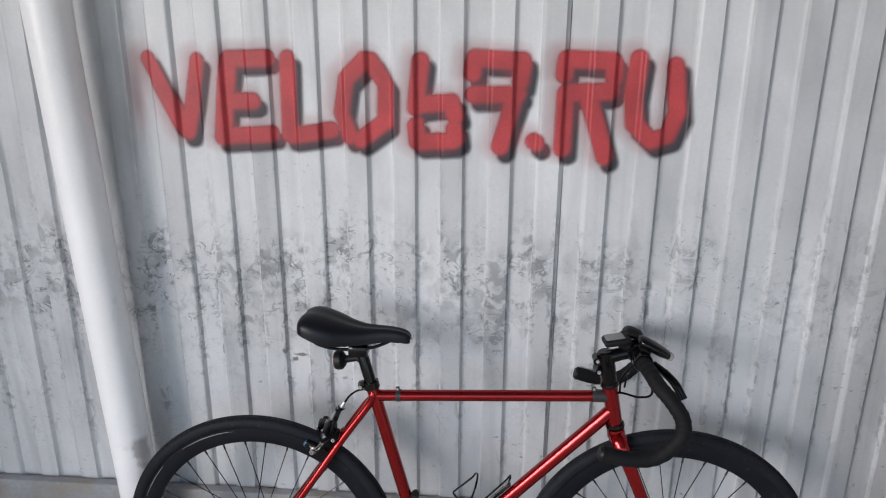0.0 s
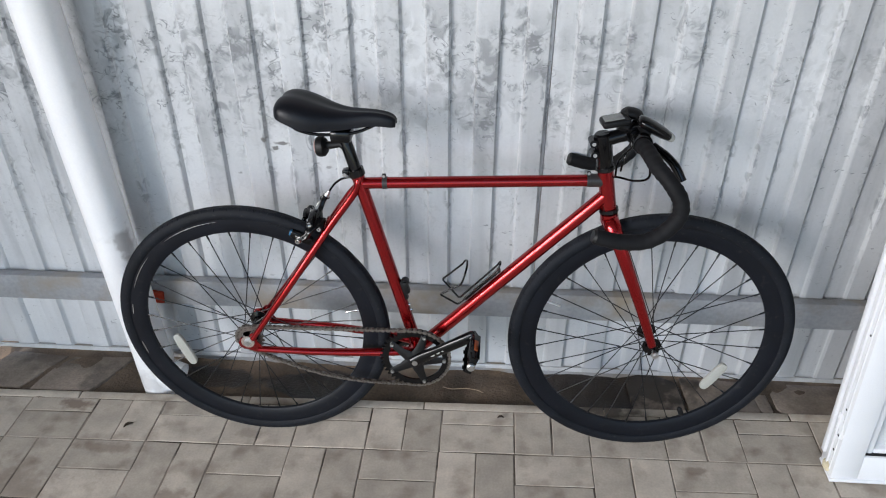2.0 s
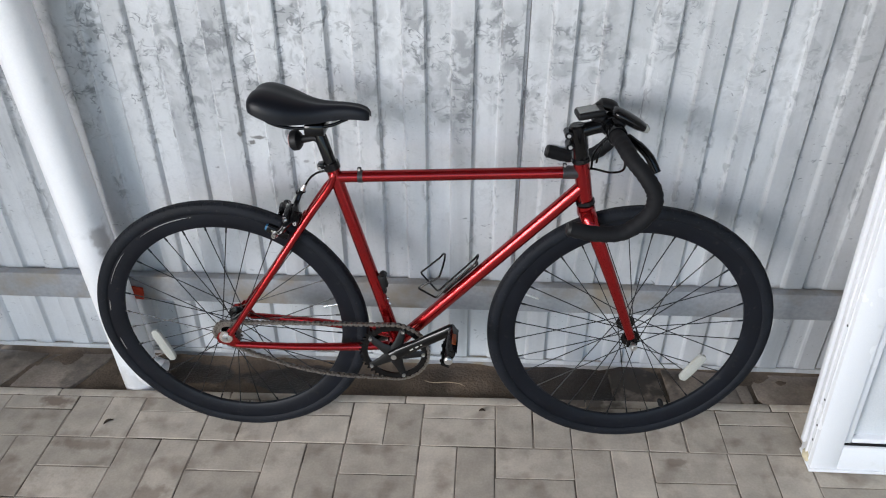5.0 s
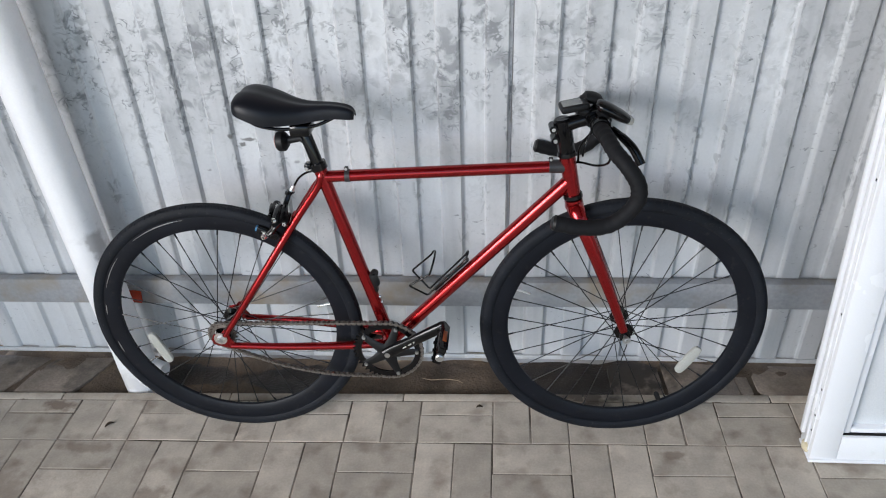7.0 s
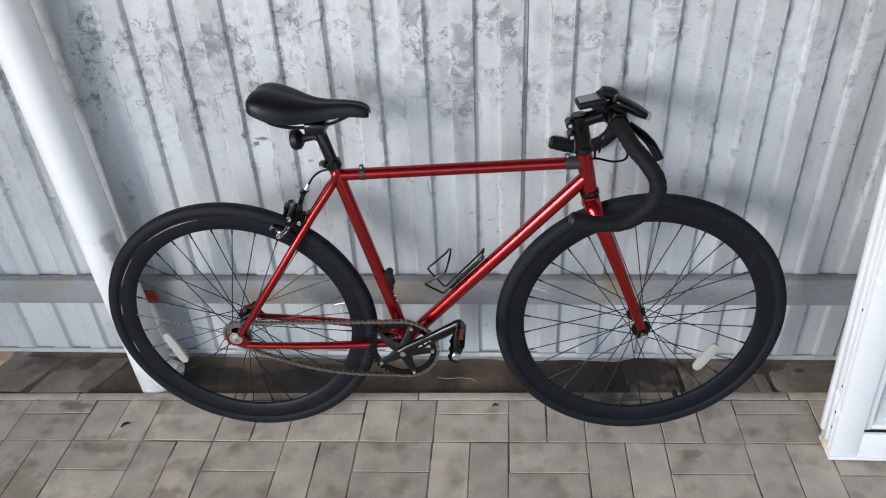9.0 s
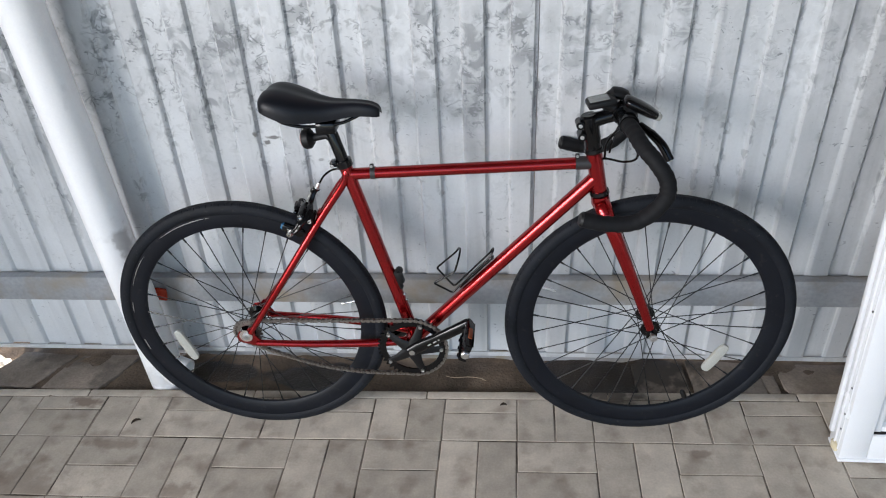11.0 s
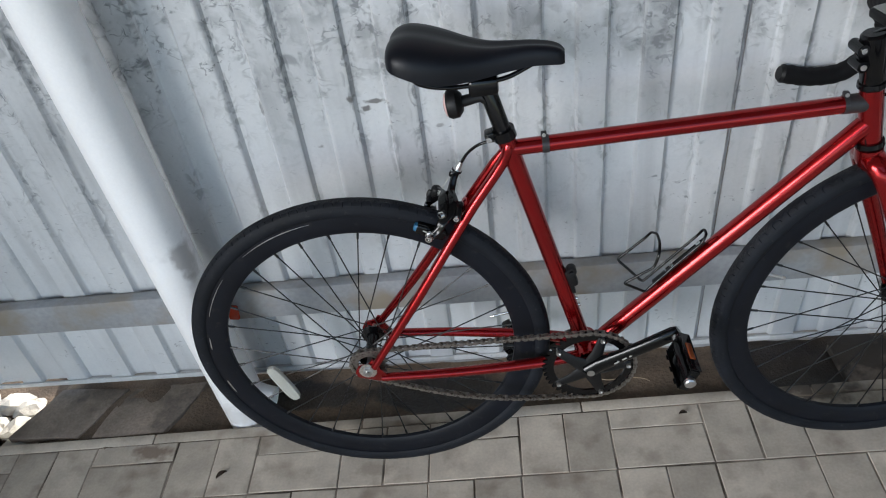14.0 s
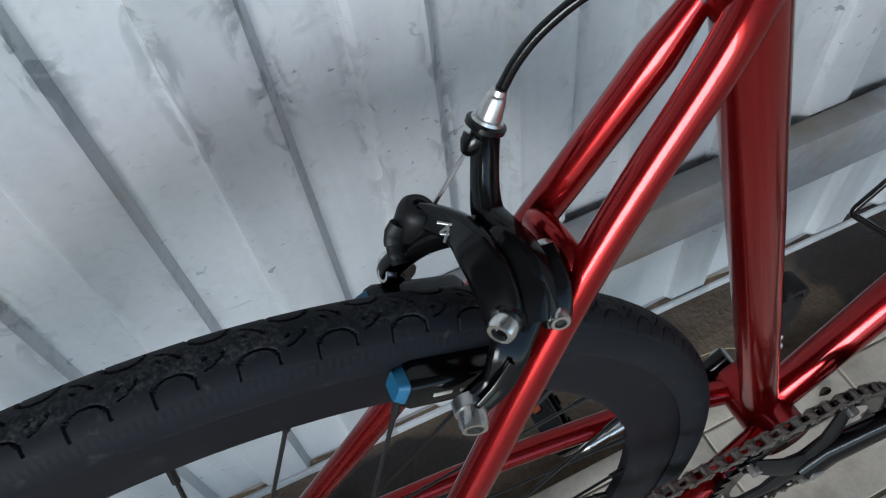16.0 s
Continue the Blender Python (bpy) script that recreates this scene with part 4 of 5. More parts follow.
def saddle_mesh():
    """Loft of cross sections from the broad tail to the narrow nose."""
    rows = [  # x along, half width, crown height, side depth
        (0.136, 0.028, 0.926, 0.014), (0.140, 0.047, 0.937, 0.025), (0.150, 0.060, 0.945, 0.036), (0.168, 0.065, 0.948, 0.046), (0.192, 0.065, 0.944, 0.052),
        (0.220, 0.060, 0.935, 0.049), (0.250, 0.047, 0.925, 0.042), (0.280, 0.035, 0.919, 0.036), (0.310, 0.027, 0.918, 0.032), (0.340, 0.0220, 0.918, 0.029),
        (0.366, 0.0195, 0.915, 0.027), (0.381, 0.016, 0.910, 0.024), (0.388, 0.010, 0.904, 0.018)]
    bm = bmesh.new()
    dense = spline([Vector(r[:3]) for r in rows], 4)
    depth = spline([Vector((r[3], 0, 0)) for r in rows], 4)
    rings = []
    n = 28
    for p, dv in zip(dense, depth):
        hw, top, dp = p.y, p.z - 0.006, dv.x
        ring = []
        for k in range(n):
            a = math.pi * k / (n - 1)
            c = math.cos(a)
            s = math.sin(a)
            y = hw * math.copysign(abs(c) ** 0.72, c)
            z = top - dp * (1 - s ** 0.62) - 0.004 * math.exp(-(y / 0.009) ** 2)
            ring.append(bm.verts.new((p.x, y, z)))
        under = []
        for k in range(1, 9):
            f = 1 - 2 * k / 9
            under.append(bm.verts.new((p.x, -hw * 0.94 * f, top - dp - 0.002 + 0.012 * (1 - f * f))))
        rings.append(ring + under)
    m = len(rings[0])
    for a, b in zip(rings, rings[1:]):
        for k in range(m):
            bm.faces.new((a[k], a[(k + 1) % m], b[(k + 1) % m], b[k]))
    bm.faces.new(rings[0])
    bm.faces.new(rings[-1][::-1])
    bmesh.ops.recalc_face_normals(bm, faces=bm.faces[:])
    return bm


saddle = part("saddle", saddle_mesh(), VINYL, bike, "smooth black padded vinyl saddle", m=Matrix.Translation((0.259, 0, 0.007)) @ Matrix.Rotation(radians(-5), 4, "Z") @ Matrix.Translation((-0.264, 0, 0)))
for s in (-1, 1):
    part("saddle_rail", tube(spline([(0.352, s * 0.008, 0.894), (0.325, s * 0.014, 0.882), (0.29, s * 0.020, 0.872), (0.22, s * 0.022, 0.868), (0.175, s * 0.030, 0.882), (0.160, s * 0.034, 0.902)], 5), 0.0036, 10), BLACK, saddle)
part("rail_clamp", box((0.044, 0.056, 0.026), at(0.264, 0, 0.863, 0, 0, 0), 0.006), BLACK, post)

# rear lamp on the post
tl = Vector((0.213, -0.003, 0.833))
tail = part("rear_light", revolve([(0, -0.006), (0.024, -0.006), (0.027, 0.0), (0.026, 0.012), (0.017, 0.020), (0, 0.022)], 28, Matrix.Translation(tl) @ at(0, 0, 0, 6, 0, -94) @ Matrix.Scale(0.84, 4)), MATT, bike, "round black rear lamp with a clear lens")
part("lens", revolve([(0, -0.013), (0.012, -0.0125), (0.021, -0.009), (0.0235, -0.005), (0, -0.005)], 28, Matrix.Translation(tl) @ at(0, 0, 0, 6, 0, -94) @ Matrix.Scale(0.84, 4)), LENS, tail, "clear pinkish lamp lens")
part("bracket", tube([tl + Vector((0.014, 0, 0.002)), tl + Vector((0.043, 0.002, 0.006)), tl + Vector((0.055, 0.003, 0.002))], [0.009, 0.008, 0.012], 12), MATT, tail)

# cable clamps and brake cable along the top tube
for t, tilt in ((0.108, 0), (0.935, 0)):
    c = lerp(tt_a, tt_b, t)
    cl = part("cable_clamp", tube([c - Vector((0.0055, 0, 0)), c + Vector((0.0055, 0, 0))], 0.0143, 22), STRAP, bike, "black plastic cable strap on the top tube")
    part("strap_ear", box((0.009, 0.009, 0.008), Matrix.Translation(c + Vector((-0.002, 0.002, 0.0165))), 0.002), STRAP, cl)
    part("strap_screw", tube([c + Vector((-0.002, -0.0045, 0.0168)), c + Vector((-0.002, 0.009, 0.0168))], 0.0030, 10), CHROME, cl)
part("strap_band", tube([lerp(tt_a, tt_b, 0.965) - Vector((0.016, 0, 0)), lerp(tt_a, tt_b, 0.965) + Vector((0.014, 0, 0))], 0.0146, 22), STRAP, bike, "translucent grey wrap round the top tube")
cab = spline([BARRED @ Vector((0.890, -0.085, 0.852)), (0.905, -0.06, 0.80), (0.885, -0.02, 0.772), (0.850, 0.020, 0.762), (0.80, 0.0155, 0.758), (0.60, 0.0152, 0.7500), (0.37, 0.0152, 0.7425), (0.315, 0.020, 0.7430), (0.275, 0.024, 0.7480), (0.2500, 0.030, 0.7420), (0.2330, 0.035, 0.7300), (0.2220, 0.0375, 0.7180), (0.2140, 0.0385, 0.7055)], 9)
part("brake_cable", tube(cab, 0.0026, 10), BLACK, bike, "black brake cable housing")
part("front_cable", tube(spline([(0.838, -0.004, 0.722), (0.828, -0.012, 0.705), (0.836, -0.014, 0.680), (0.850, -0.010, 0.668)], 6), 0.0014, 8), BLACK, bike)

# rear brake: dual-pivot caliper behind the seatstay bridge
BACK = (-0.80, -0.12, 0.58)
cal = part("brake_caliper", strap(spline([(0.1690, 0.0330, 0.6590), (0.1730, 0.0270, 0.6606), (0.1775, 0.0180, 0.6628), (0.1800, 0.0080, 0.6645), (0.1805, -0.0010, 0.6643), (0.1810, -0.0130, 0.6600), (0.1800, -0.0230, 0.6530), (0.1790, -0.0275, 0.6470)], 7), [0.0060, 0.0062, 0.0068, 0.0080, 0.0090, 0.0095, 0.0088, 0.0080], [0.0050, 0.0056, 0.0064, 0.0066, 0.0062], (-0.50, -0.45, 0.74)), BLACK, bike, "black dual-pivot rear brake caliper")
part("cable_arm", strap(spline([(0.2040, 0.0350, 0.6905), (0.2000, 0.0285, 0.6855), (0.1955, 0.0215, 0.6745), (0.1925, 0.0140, 0.6665), (0.1930, 0.0030, 0.6620), (0.1950, -0.0110, 0.6560), (0.1960, -0.0200, 0.6480), (0.1965, -0.0280, 0.6400)], 7), [0.0056, 0.0052, 0.0052, 0.0064, 0.0095, 0.0115, 0.0105, 0.0090], [0.0056, 0.0054, 0.0060, 0.0070, 0.0075, 0.0070], BACK, power=0.6), BLACK, cal)
part("caliper_body", strap(spline([(0.1885, 0.0040, 0.6632), (0.1898, -0.0020, 0.6622), (0.1900, -0.0120, 0.6572), (0.1885, -0.0225, 0.6510), (0.1865, -0.0305, 0.6455)], 7), [0.0080, 0.0105, 0.0120, 0.0118, 0.0095], [0.0055, 0.0070, 0.0075, 0.0070, 0.0055], (-0.30, -0.60, 0.74), power=0.55), BLACK, cal)
part("near_arm", strap(spline([(0.1860, -0.0260, 0.6480), (0.1802, -0.0307, 0.6443), (0.1740, -0.0358, 0.6375), (0.1670, -0.0380, 0.6260), (0.1545, -0.0395, 0.6195)], 7), [0.0092, 0.0088, 0.0080, 0.0068, 0.0064], [0.0050, 0.0046, 0.0042], (-0.15, -0.75, 0.60)), BLACK, cal)
part("arm_rib", strap(spline([(0.1735, -0.0412, 0.6420), (0.1660, -0.0428, 0.6330), (0.1560, -0.0440, 0.6255)], 6), [0.0014, 0.0018, 0.0014], 0.0012, (-0.15, -0.75, 0.60)), BLACK, cal)
part("far_arm", strap(spline([(0.1880, 0.0080, 0.6640), (0.1760, 0.0200, 0.6560), (0.1620, 0.0280, 0.6470), (0.1480, 0.0320, 0.6340), (0.1490, 0.0335, 0.6200)], 7), [0.0080, 0.0058, 0.0052, 0.0056], [0.0052, 0.0042], (0, 1, 0)), BLACK, cal)
part("arm_plate", strap(spline([(0.1990, -0.0315, 0.6380), (0.2015, -0.0270, 0.6460), (0.2040, -0.0190, 0.6530), (0.2050, -0.0080, 0.6570)], 6), [0.0060, 0.0068, 0.0064], 0.0050, (-0.15, -0.75, 0.6)), BLACK, cal)


def cap_bolt(parent, at_point, axis, r, length, material=CHROME):
    """Socket-head bolt: rounded head with a hexagonal recess."""
    axis = axis.normalized()
    part("bolt", tube([at_point, at_point + axis * length * 0.8, at_point + axis * length, at_point + axis * length, at_point + axis * length * 0.25], [r, r, r * 0.86, r * 0.58, r * 0.54], 24), material, parent, "polished socket-head bolt")


PIV = Vector((-0.72, -0.62, 0.10)).normalized()
pivot = Vector((0.1803, -0.0270, 0.6512))
part("washer", tube([pivot, pivot + PIV * 0.0030], 0.0082, 22), BLACK, cal)
cap_bolt(cal, pivot + PIV * 0.0020, PIV, 0.0062, 0.0080)
part("clamp_badge", strap([(0.1912, -0.0190, 0.6556), (0.1918, -0.0180, 0.6580), (0.1924, -0.0168, 0.6606)], [0.0024, 0.0027, 0.0024], 0.0014, (-0.15, -0.75, 0.60), power=0.5), ALLOY, cal, "small silver set-screw plate")
cap_bolt(cal, Vector((0.2085, -0.0055, 0.6520)), Vector((-0.4, -0.7, 0.5)), 0.0052, 0.0048, ALLOY)
cap_bolt(cal, Vector((0.2000, -0.0300, 0.6435)), Vector((-0.2, -0.95, 0.1)), 0.0048, 0.0065)
# pads in their shoes
for s in (-1, 1):
    cap_bolt(cal, Vector((0.1535, s * 0.0405, 0.6195)), Vector((-0.30, s, -0.05)), 0.0064, 0.0105)
    part("pad_washer", tube([Vector((0.1537, s * 0.0370, 0.6195)), Vector((0.1530, s * 0.0425, 0.6195))], 0.0076, 20), ALLOY, cal)
    d = Vector((0.90, 0, -0.436))
    mid = Vector((0.1490, s * 0.0215, 0.6185))
    shoe = part("brake_shoe", strap([mid - d * 0.020, mid - d * 0.017, mid + d * 0.026, mid + d * 0.030], [0.0078, 0.0092, 0.0092, 0.0070], [0.0075, 0.0085, 0.0085, 0.0065], (0, 1, 0), power=0.4), BLACK, cal, "black brake shoe with a blue end")
    part("pad_tip", strap([mid - d * 0.0245, mid - d * 0.0195], [0.0052, 0.0072], [0.0050, 0.0068], (0, 1, 0), power=0.4), BLUE, shoe, "blue rubber pad end")
    for k in (-0.004, 0.009):
        part("shoe_badge", box((0.009, 0.0012, 0.0026), Matrix.Translation(mid + d * k + Vector((0, s * 0.0084, 0.001))) @ Matrix.Rotation(radians(25.8), 4, "Y"), 0.0004), CLEARW, shoe)
# barrel adjuster, housing ferrule, quick release and bare inner wire
ax = Vector((0.50, 0.08, 0.86)).normalized()
a0 = Vector((0.2045, 0.0365, 0.6915))
part("adjuster_collar", tube([a0 - ax * 0.0005, a0, a0 + ax * 0.0022, a0 + ax * 0.0030], [0.0078, 0.0090, 0.0090, 0.0076], 24), BLACK, cal)
part("adjuster_washer", tube([a0 + ax * 0.0030, a0 + ax * 0.0042], [0.0072, 0.0068], 20), ALLOY, cal)
part("barrel_adjuster", tube([a0 + ax * 0.0042, a0 + ax * 0.0052, a0 + ax * 0.0140, a0 + ax * 0.0146, a0 + ax * 0.0152, a0 + ax * 0.0176], [0.0056, 0.0058, 0.0044, 0.0042, 0.0036, 0.0035], 20), ALLOY, cal, "silver barrel adjuster")
part("wire_stop", tube([(0.1985, 0.0330, 0.6915), (0.1955, 0.0320, 0.6890), (0.1935, 0.0320, 0.6872), (0.1925, 0.0320, 0.6862)], [0.0056, 0.0052, 0.0034, 0.0022], 16), BLACK, cal)
part("inner_wire", tube([(0.1930, 0.0320, 0.6870), (0.1762, 0.0351, 0.6603), (0.1720, 0.0300, 0.6540), (0.1658, 0.0225, 0.6440)], 0.0009, 8), ALLOY, cal, "bare steel brake wire")
turn = Vector((-0.90, 0.15, 0.42)).to_track_quat("Z", "Y").to_matrix().to_4x4()
part("release_hub", revolve([(0, -0.0085), (0.0078, -0.0085), (0.0088, -0.0070), (0.0090, 0.0040), (0.0084, 0.0072), (0.0066, 0.0090), (0.0032, 0.0094), (0.0026, 0.0076), (0, 0.0076)], 26, Matrix.Translation((0.1655, 0.0345, 0.6570)) @ turn), MATT, cal)
part("release_lever", tube(spline([(0.1590, 0.0330, 0.6590), (0.1548, 0.0320, 0.6545), (0.1535, 0.0300, 0.6510), (0.1525, 0.0265, 0.6480), (0.1518, 0.0235, 0.6455)], 5), [0.0062] * 5 + [0.0056] * 5 + [0.0048] * 6 + [0.0042] * 5, 12, flat=0.6, up=(0, 1, 0)), MATT, cal, "matt black quick-release lever")
cap_bolt(cal, Vector((0.1480, 0.0300, 0.6335)), Vector((-0.8, -0.1, 0.5)), 0.0046, 0.0050)
# small painted sign on the arm, drawn as plain strokes
mark, mr, mu = Vector((0.1741, 0.0137, 0.6680)), Vector((0.905, -0.405, -0.134)), Vector((0.397, 0.689, 0.612))
for q in (((-0.0046, 0.0022), (0.0040, 0.0010)), ((0.0010, 0.0016), (-0.0034, -0.0024)), ((-0.0034, -0.0024), (0.0030, -0.0030)), ((0.0004, 0.0000), (-0.0016, -0.0062))):
    part("arm_mark", strap([mark + mr * a + mu * b for a, b in q], 0.0006, 0.0005, (-0.50, -0.45, 0.74)), ALLOY, cal)

# bottle cage on the down tube: one loop of bent wire with a mounting plate
dt = (Vector((0.832, 0, 0.728)) - BB).normalized()
up_n = Vector((-dt.z, 0, dt.x))
base = BB + dt * 0.245


def cagept(a, v, h):
    return base + dt * a + Vector((0, v, 0)) + up_n * h


def bent(pts, r):
    """A wire with tight round bends at the inner points."""
    pts = [Vector(p) for p in pts]
    out = [pts[0]]
    for a, b, c in zip(pts, pts[1:], pts[2:]):
        i, o = b + (a - b).normalized() * r, b + (c - b).normalized() * r
        out += [i * (1 - t) ** 2 + 2 * b * t * (1 - t) + o * t * t for t in (0, 0.25, 0.5, 0.75, 1)]
    return out + [pts[-1]]


wire = bent([(0.560, -0.0145, 0.4925), (0.5095, -0.0150, 0.4360), (0.4690, -0.0320, 0.4750), (0.5190, -0.0330, 0.5060), (0.5270, -0.0290, 0.5300), (0.5310, -0.012, 0.5420), (0.5310, 0.012, 0.5430),
             (0.5250, 0.0300, 0.5330), (0.5190, 0.0350, 0.5200), (0.4690, 0.0370, 0.4730), (0.5110, 0.0165, 0.4330), (0.6010, 0.0130, 0.5320), (0.6080, 0.0080, 0.5470), (0.6080, -0.0080, 0.5480), (0.6010, -0.0130, 0.5340), (0.560, -0.0145, 0.4925)], 0.006)
cage = part("bottle_cage", tube(wire, 0.0024, 10), BLACK, bike, "black bent-wire bottle cage")
part("mount_plate", box((0.085, 0.014, 0.004), Matrix.Translation(cagept(0.020, 0, 0.020)) @ Matrix.Rotation(-math.atan2(dt.z, dt.x), 4, "Y"), 0.001), BLACK, cage)
part("mount_foot", box((0.030, 0.010, 0.006), Matrix.Translation(cagept(-0.040, 0, 0.019)) @ Matrix.Rotation(-math.atan2(dt.z, dt.x), 4, "Y"), 0.001), BLACK, cage)
for a in (-0.008, 0.052):
    cap_bolt(cage, cagept(a, 0, 0.021), up_n, 0.0044, 0.005)

# small clip with two bolts on the front of the seat tube
sn = Vector((sd.z, 0, -sd.x))
turn = Matrix.Rotation(radians(-14), 4, "Y")
for a in (0.112, 0.128):
    cap_bolt(bike, BB + sd * a + sn * 0.0135, sn, 0.0040, 0.005)
clip = part("pump_clip", box((0.016, 0.018, 0.034), Matrix.Translation(BB + sd * 0.178 + sn * 0.021) @ turn, 0.005), MATT, bike, "small black clip on the seat tube")
part("clip_foot", box((0.008, 0.016, 0.052), Matrix.Translation(BB + sd * 0.172 + sn * 0.0155) @ turn, 0.002), MATT, clip)
part("clip_eye", revolve([(0.004, -0.008), (0.0085, -0.008), (0.0092, -0.006), (0.0092, 0.006), (0.0085, 0.008), (0.004, 0.008)], 18, Matrix.Translation(BB + sd * 0.194 + sn * 0.024), closed=True), MATT, clip)

# on the bar: computer with its display, lamp, small lever
comp = part("bike_computer", box((0.058, 0.044, 0.015), at(0.834, -0.004, 0.899, 0, -8, 4), 0.005, seg=3), MATT, bike, "black cycle computer with a grey display", m=BARRED)
part("display", box((0.040, 0.034, 0.0016), at(0.8285, -0.004, 0.9068, 0, -8, 4), 0.0004), SCREEN, comp, m=BARRED)
part("computer_mount", tube([(0.842, -0.004, 0.893), (0.862, -0.003, 0.885), (0.876, 0, 0.876)], [0.012, 0.011, 0.018], 14), MATT, comp, m=BARRED)
part("spacer_hump", tube(spline([(0.846, 0.018, 0.898), (0.862, 0.018, 0.909), (0.884, 0.016, 0.903), (0.893, 0.014, 0.886)], 5), [0.008] * 5 + [0.012] * 6 + [0.010] * 5, 14, flat=1.5), MATT, comp, m=BARRED)
la = Vector((0.874, -0.034, 0.914))
lb = Vector((0.946, -0.034, 0.872))
lamp_body = part("front_light", tube([lerp(la, lb, t) for t in (0, 0.04, 0.16, 0.4, 0.7, 0.88, 0.9)], [0.005, 0.0092, 0.0122, 0.0130, 0.0118, 0.0095, 0.0085], 20, flat=1.8), BLACK, bike, "black oval front lamp with a clear lens", m=BARRED)
part("lens", tube([lerp(la, lb, t) for t in (0.88, 0.95, 1.02, 1.04)], [0.0092, 0.0090, 0.0070, 0.003], 18, flat=1.6), CLEARW, lamp_body, "clear lamp lens", m=BARRED)
part("bracket", tube([(0.885, -0.034, 0.882), (0.897, -0.034, 0.893), (0.905, -0.034, 0.899)], [0.017, 0.011, 0.008], 14), MATT, lamp_body, m=BARRED)
lev = part("brake_lever", tube(spline([(0.902, -0.062, 0.868), (0.920, -0.082, 0.858), (0.938, -0.104, 0.842), (0.953, -0.118, 0.814)], 6), [0.0075] * 6 + [0.0088] * 6 + [0.0092] * 7, 14, flat=0.85), BLACK, bike, "short black auxiliary brake lever", m=BARRED)
part("lever_clamp", revolve([(0.0135, -0.012), (0.0195, -0.012), (0.0205, -0.009), (0.0205, 0.009), (0.0195, 0.012), (0.0135, 0.012)], 22, at(0.880, -0.060, 0.872)), BLACK, lev, m=BARRED)
part("pivot_body", box((0.034, 0.022, 0.018), at(0.893, -0.060, 0.860, 0, 20, 0), 0.004), BLACK, lev, m=BARRED)
cap_bolt(lev, BARRED @ Vector((0.878, -0.074, 0.856)), Vector((-0.1, -1, 0.1)), 0.0042, 0.004)
part("second_cable", tube(spline([BARRED @ Vector((0.893, -0.02, 0.862)), (0.868, -0.004, 0.835), (0.852, 0.012, 0.800), (0.850, 0.018, 0.765)], 6), 0.0025, 10), BLACK, bike)
part("third_cable", tube(spline([BARRED @ Vector((0.893, 0.02, 0.862)), (0.872, 0.010, 0.835), (0.862, 0.003, 0.810), (0.858, 0.006, 0.782)], 6), 0.0022, 10), BLACK, bike)

# ---- sprayed lettering on the wall ----
STROKES = []


def stroke(pts):
    STROKES.append([np.array(p) for p in pts])


stroke([(-0.601, 1.482), (-0.561, 1.389), (-0.528, 1.312)])
stroke([(-0.482, 1.476), (-0.505, 1.382), (-0.526, 1.312)])
stroke([(-0.407, 1.480), (-0.424, 1.382), (-0.436, 1.302)])
stroke([(-0.407, 1.480), (-0.316, 1.482)])
stroke([(-0.422, 1.382), (-0.355, 1.384)])
stroke([(-0.437, 1.299), (-0.318, 1.307)])
stroke([(-0.266, 1.479), (-0.271, 1.381), (-0.274, 1.307)])
stroke([(-0.272, 1.302), (-0.173, 1.315)])
stroke([(-0.084, 1.475), (-0.130, 1.432), (-0.145, 1.355), (-0.127, 1.302)])
stroke([(-0.071, 1.472), (-0.038, 1.419), (-0.042, 1.335), (-0.100, 1.294)])
stroke([(0.044, 1.471), (0.035, 1.406), (0.031, 1.367)])
stroke([(0.034, 1.372), (0.115, 1.380)])
stroke([(0.115, 1.370), (0.122, 1.348)])
stroke([(0.030, 1.326), (0.032, 1.289)])
stroke([(0.037, 1.286), (0.117, 1.292)])
stroke([(0.119, 1.318), (0.122, 1.296)])
stroke([(0.167, 1.476), (0.274, 1.469)])
stroke([(0.164, 1.465), (0.162, 1.443)])
stroke([(0.275, 1.461), (0.269, 1.423)])
stroke([(0.164, 1.395), (0.263, 1.397)])
stroke([(0.259, 1.398), (0.242, 1.341), (0.224, 1.279)])
stroke([(0.302, 1.289), (0.307, 1.287)])
stroke([(0.370, 1.472), (0.472, 1.467)])
stroke([(0.368, 1.463), (0.366, 1.439)])
stroke([(0.476, 1.460), (0.475, 1.428)])
stroke([(0.370, 1.398), (0.366, 1.274)])
stroke([(0.382, 1.398), (0.469, 1.403)])
stroke([(0.420, 1.389), (0.442, 1.322), (0.461, 1.257)])
stroke([(0.528, 1.471), (0.519, 1.391), (0.525, 1.328), (0.563, 1.293)])
stroke([(0.563, 1.293), (0.599, 1.303), (0.617, 1.353), (0.607, 1.454)])


def cover(px, pz, shift=(0, 0), half=0.0205, soft=0.006):
    """How thickly the strokes cover each point, 0 to 1."""
    best = np.full(px.shape, 9.0)
    for pts in STROKES:
        for a, b in zip(pts, pts[1:]):
            a, b = a + shift, b + shift
            d = b - a
            t = np.clip(((px - a[0]) * d[0] + (pz - a[1]) * d[1]) / (d @ d), 0, 1)
            best = np.minimum(best, np.hypot(px - a[0] - t * d[0], pz - a[1] - t * d[1]))
    return np.clip((half + soft - best) / (2 * soft), 0, 1)


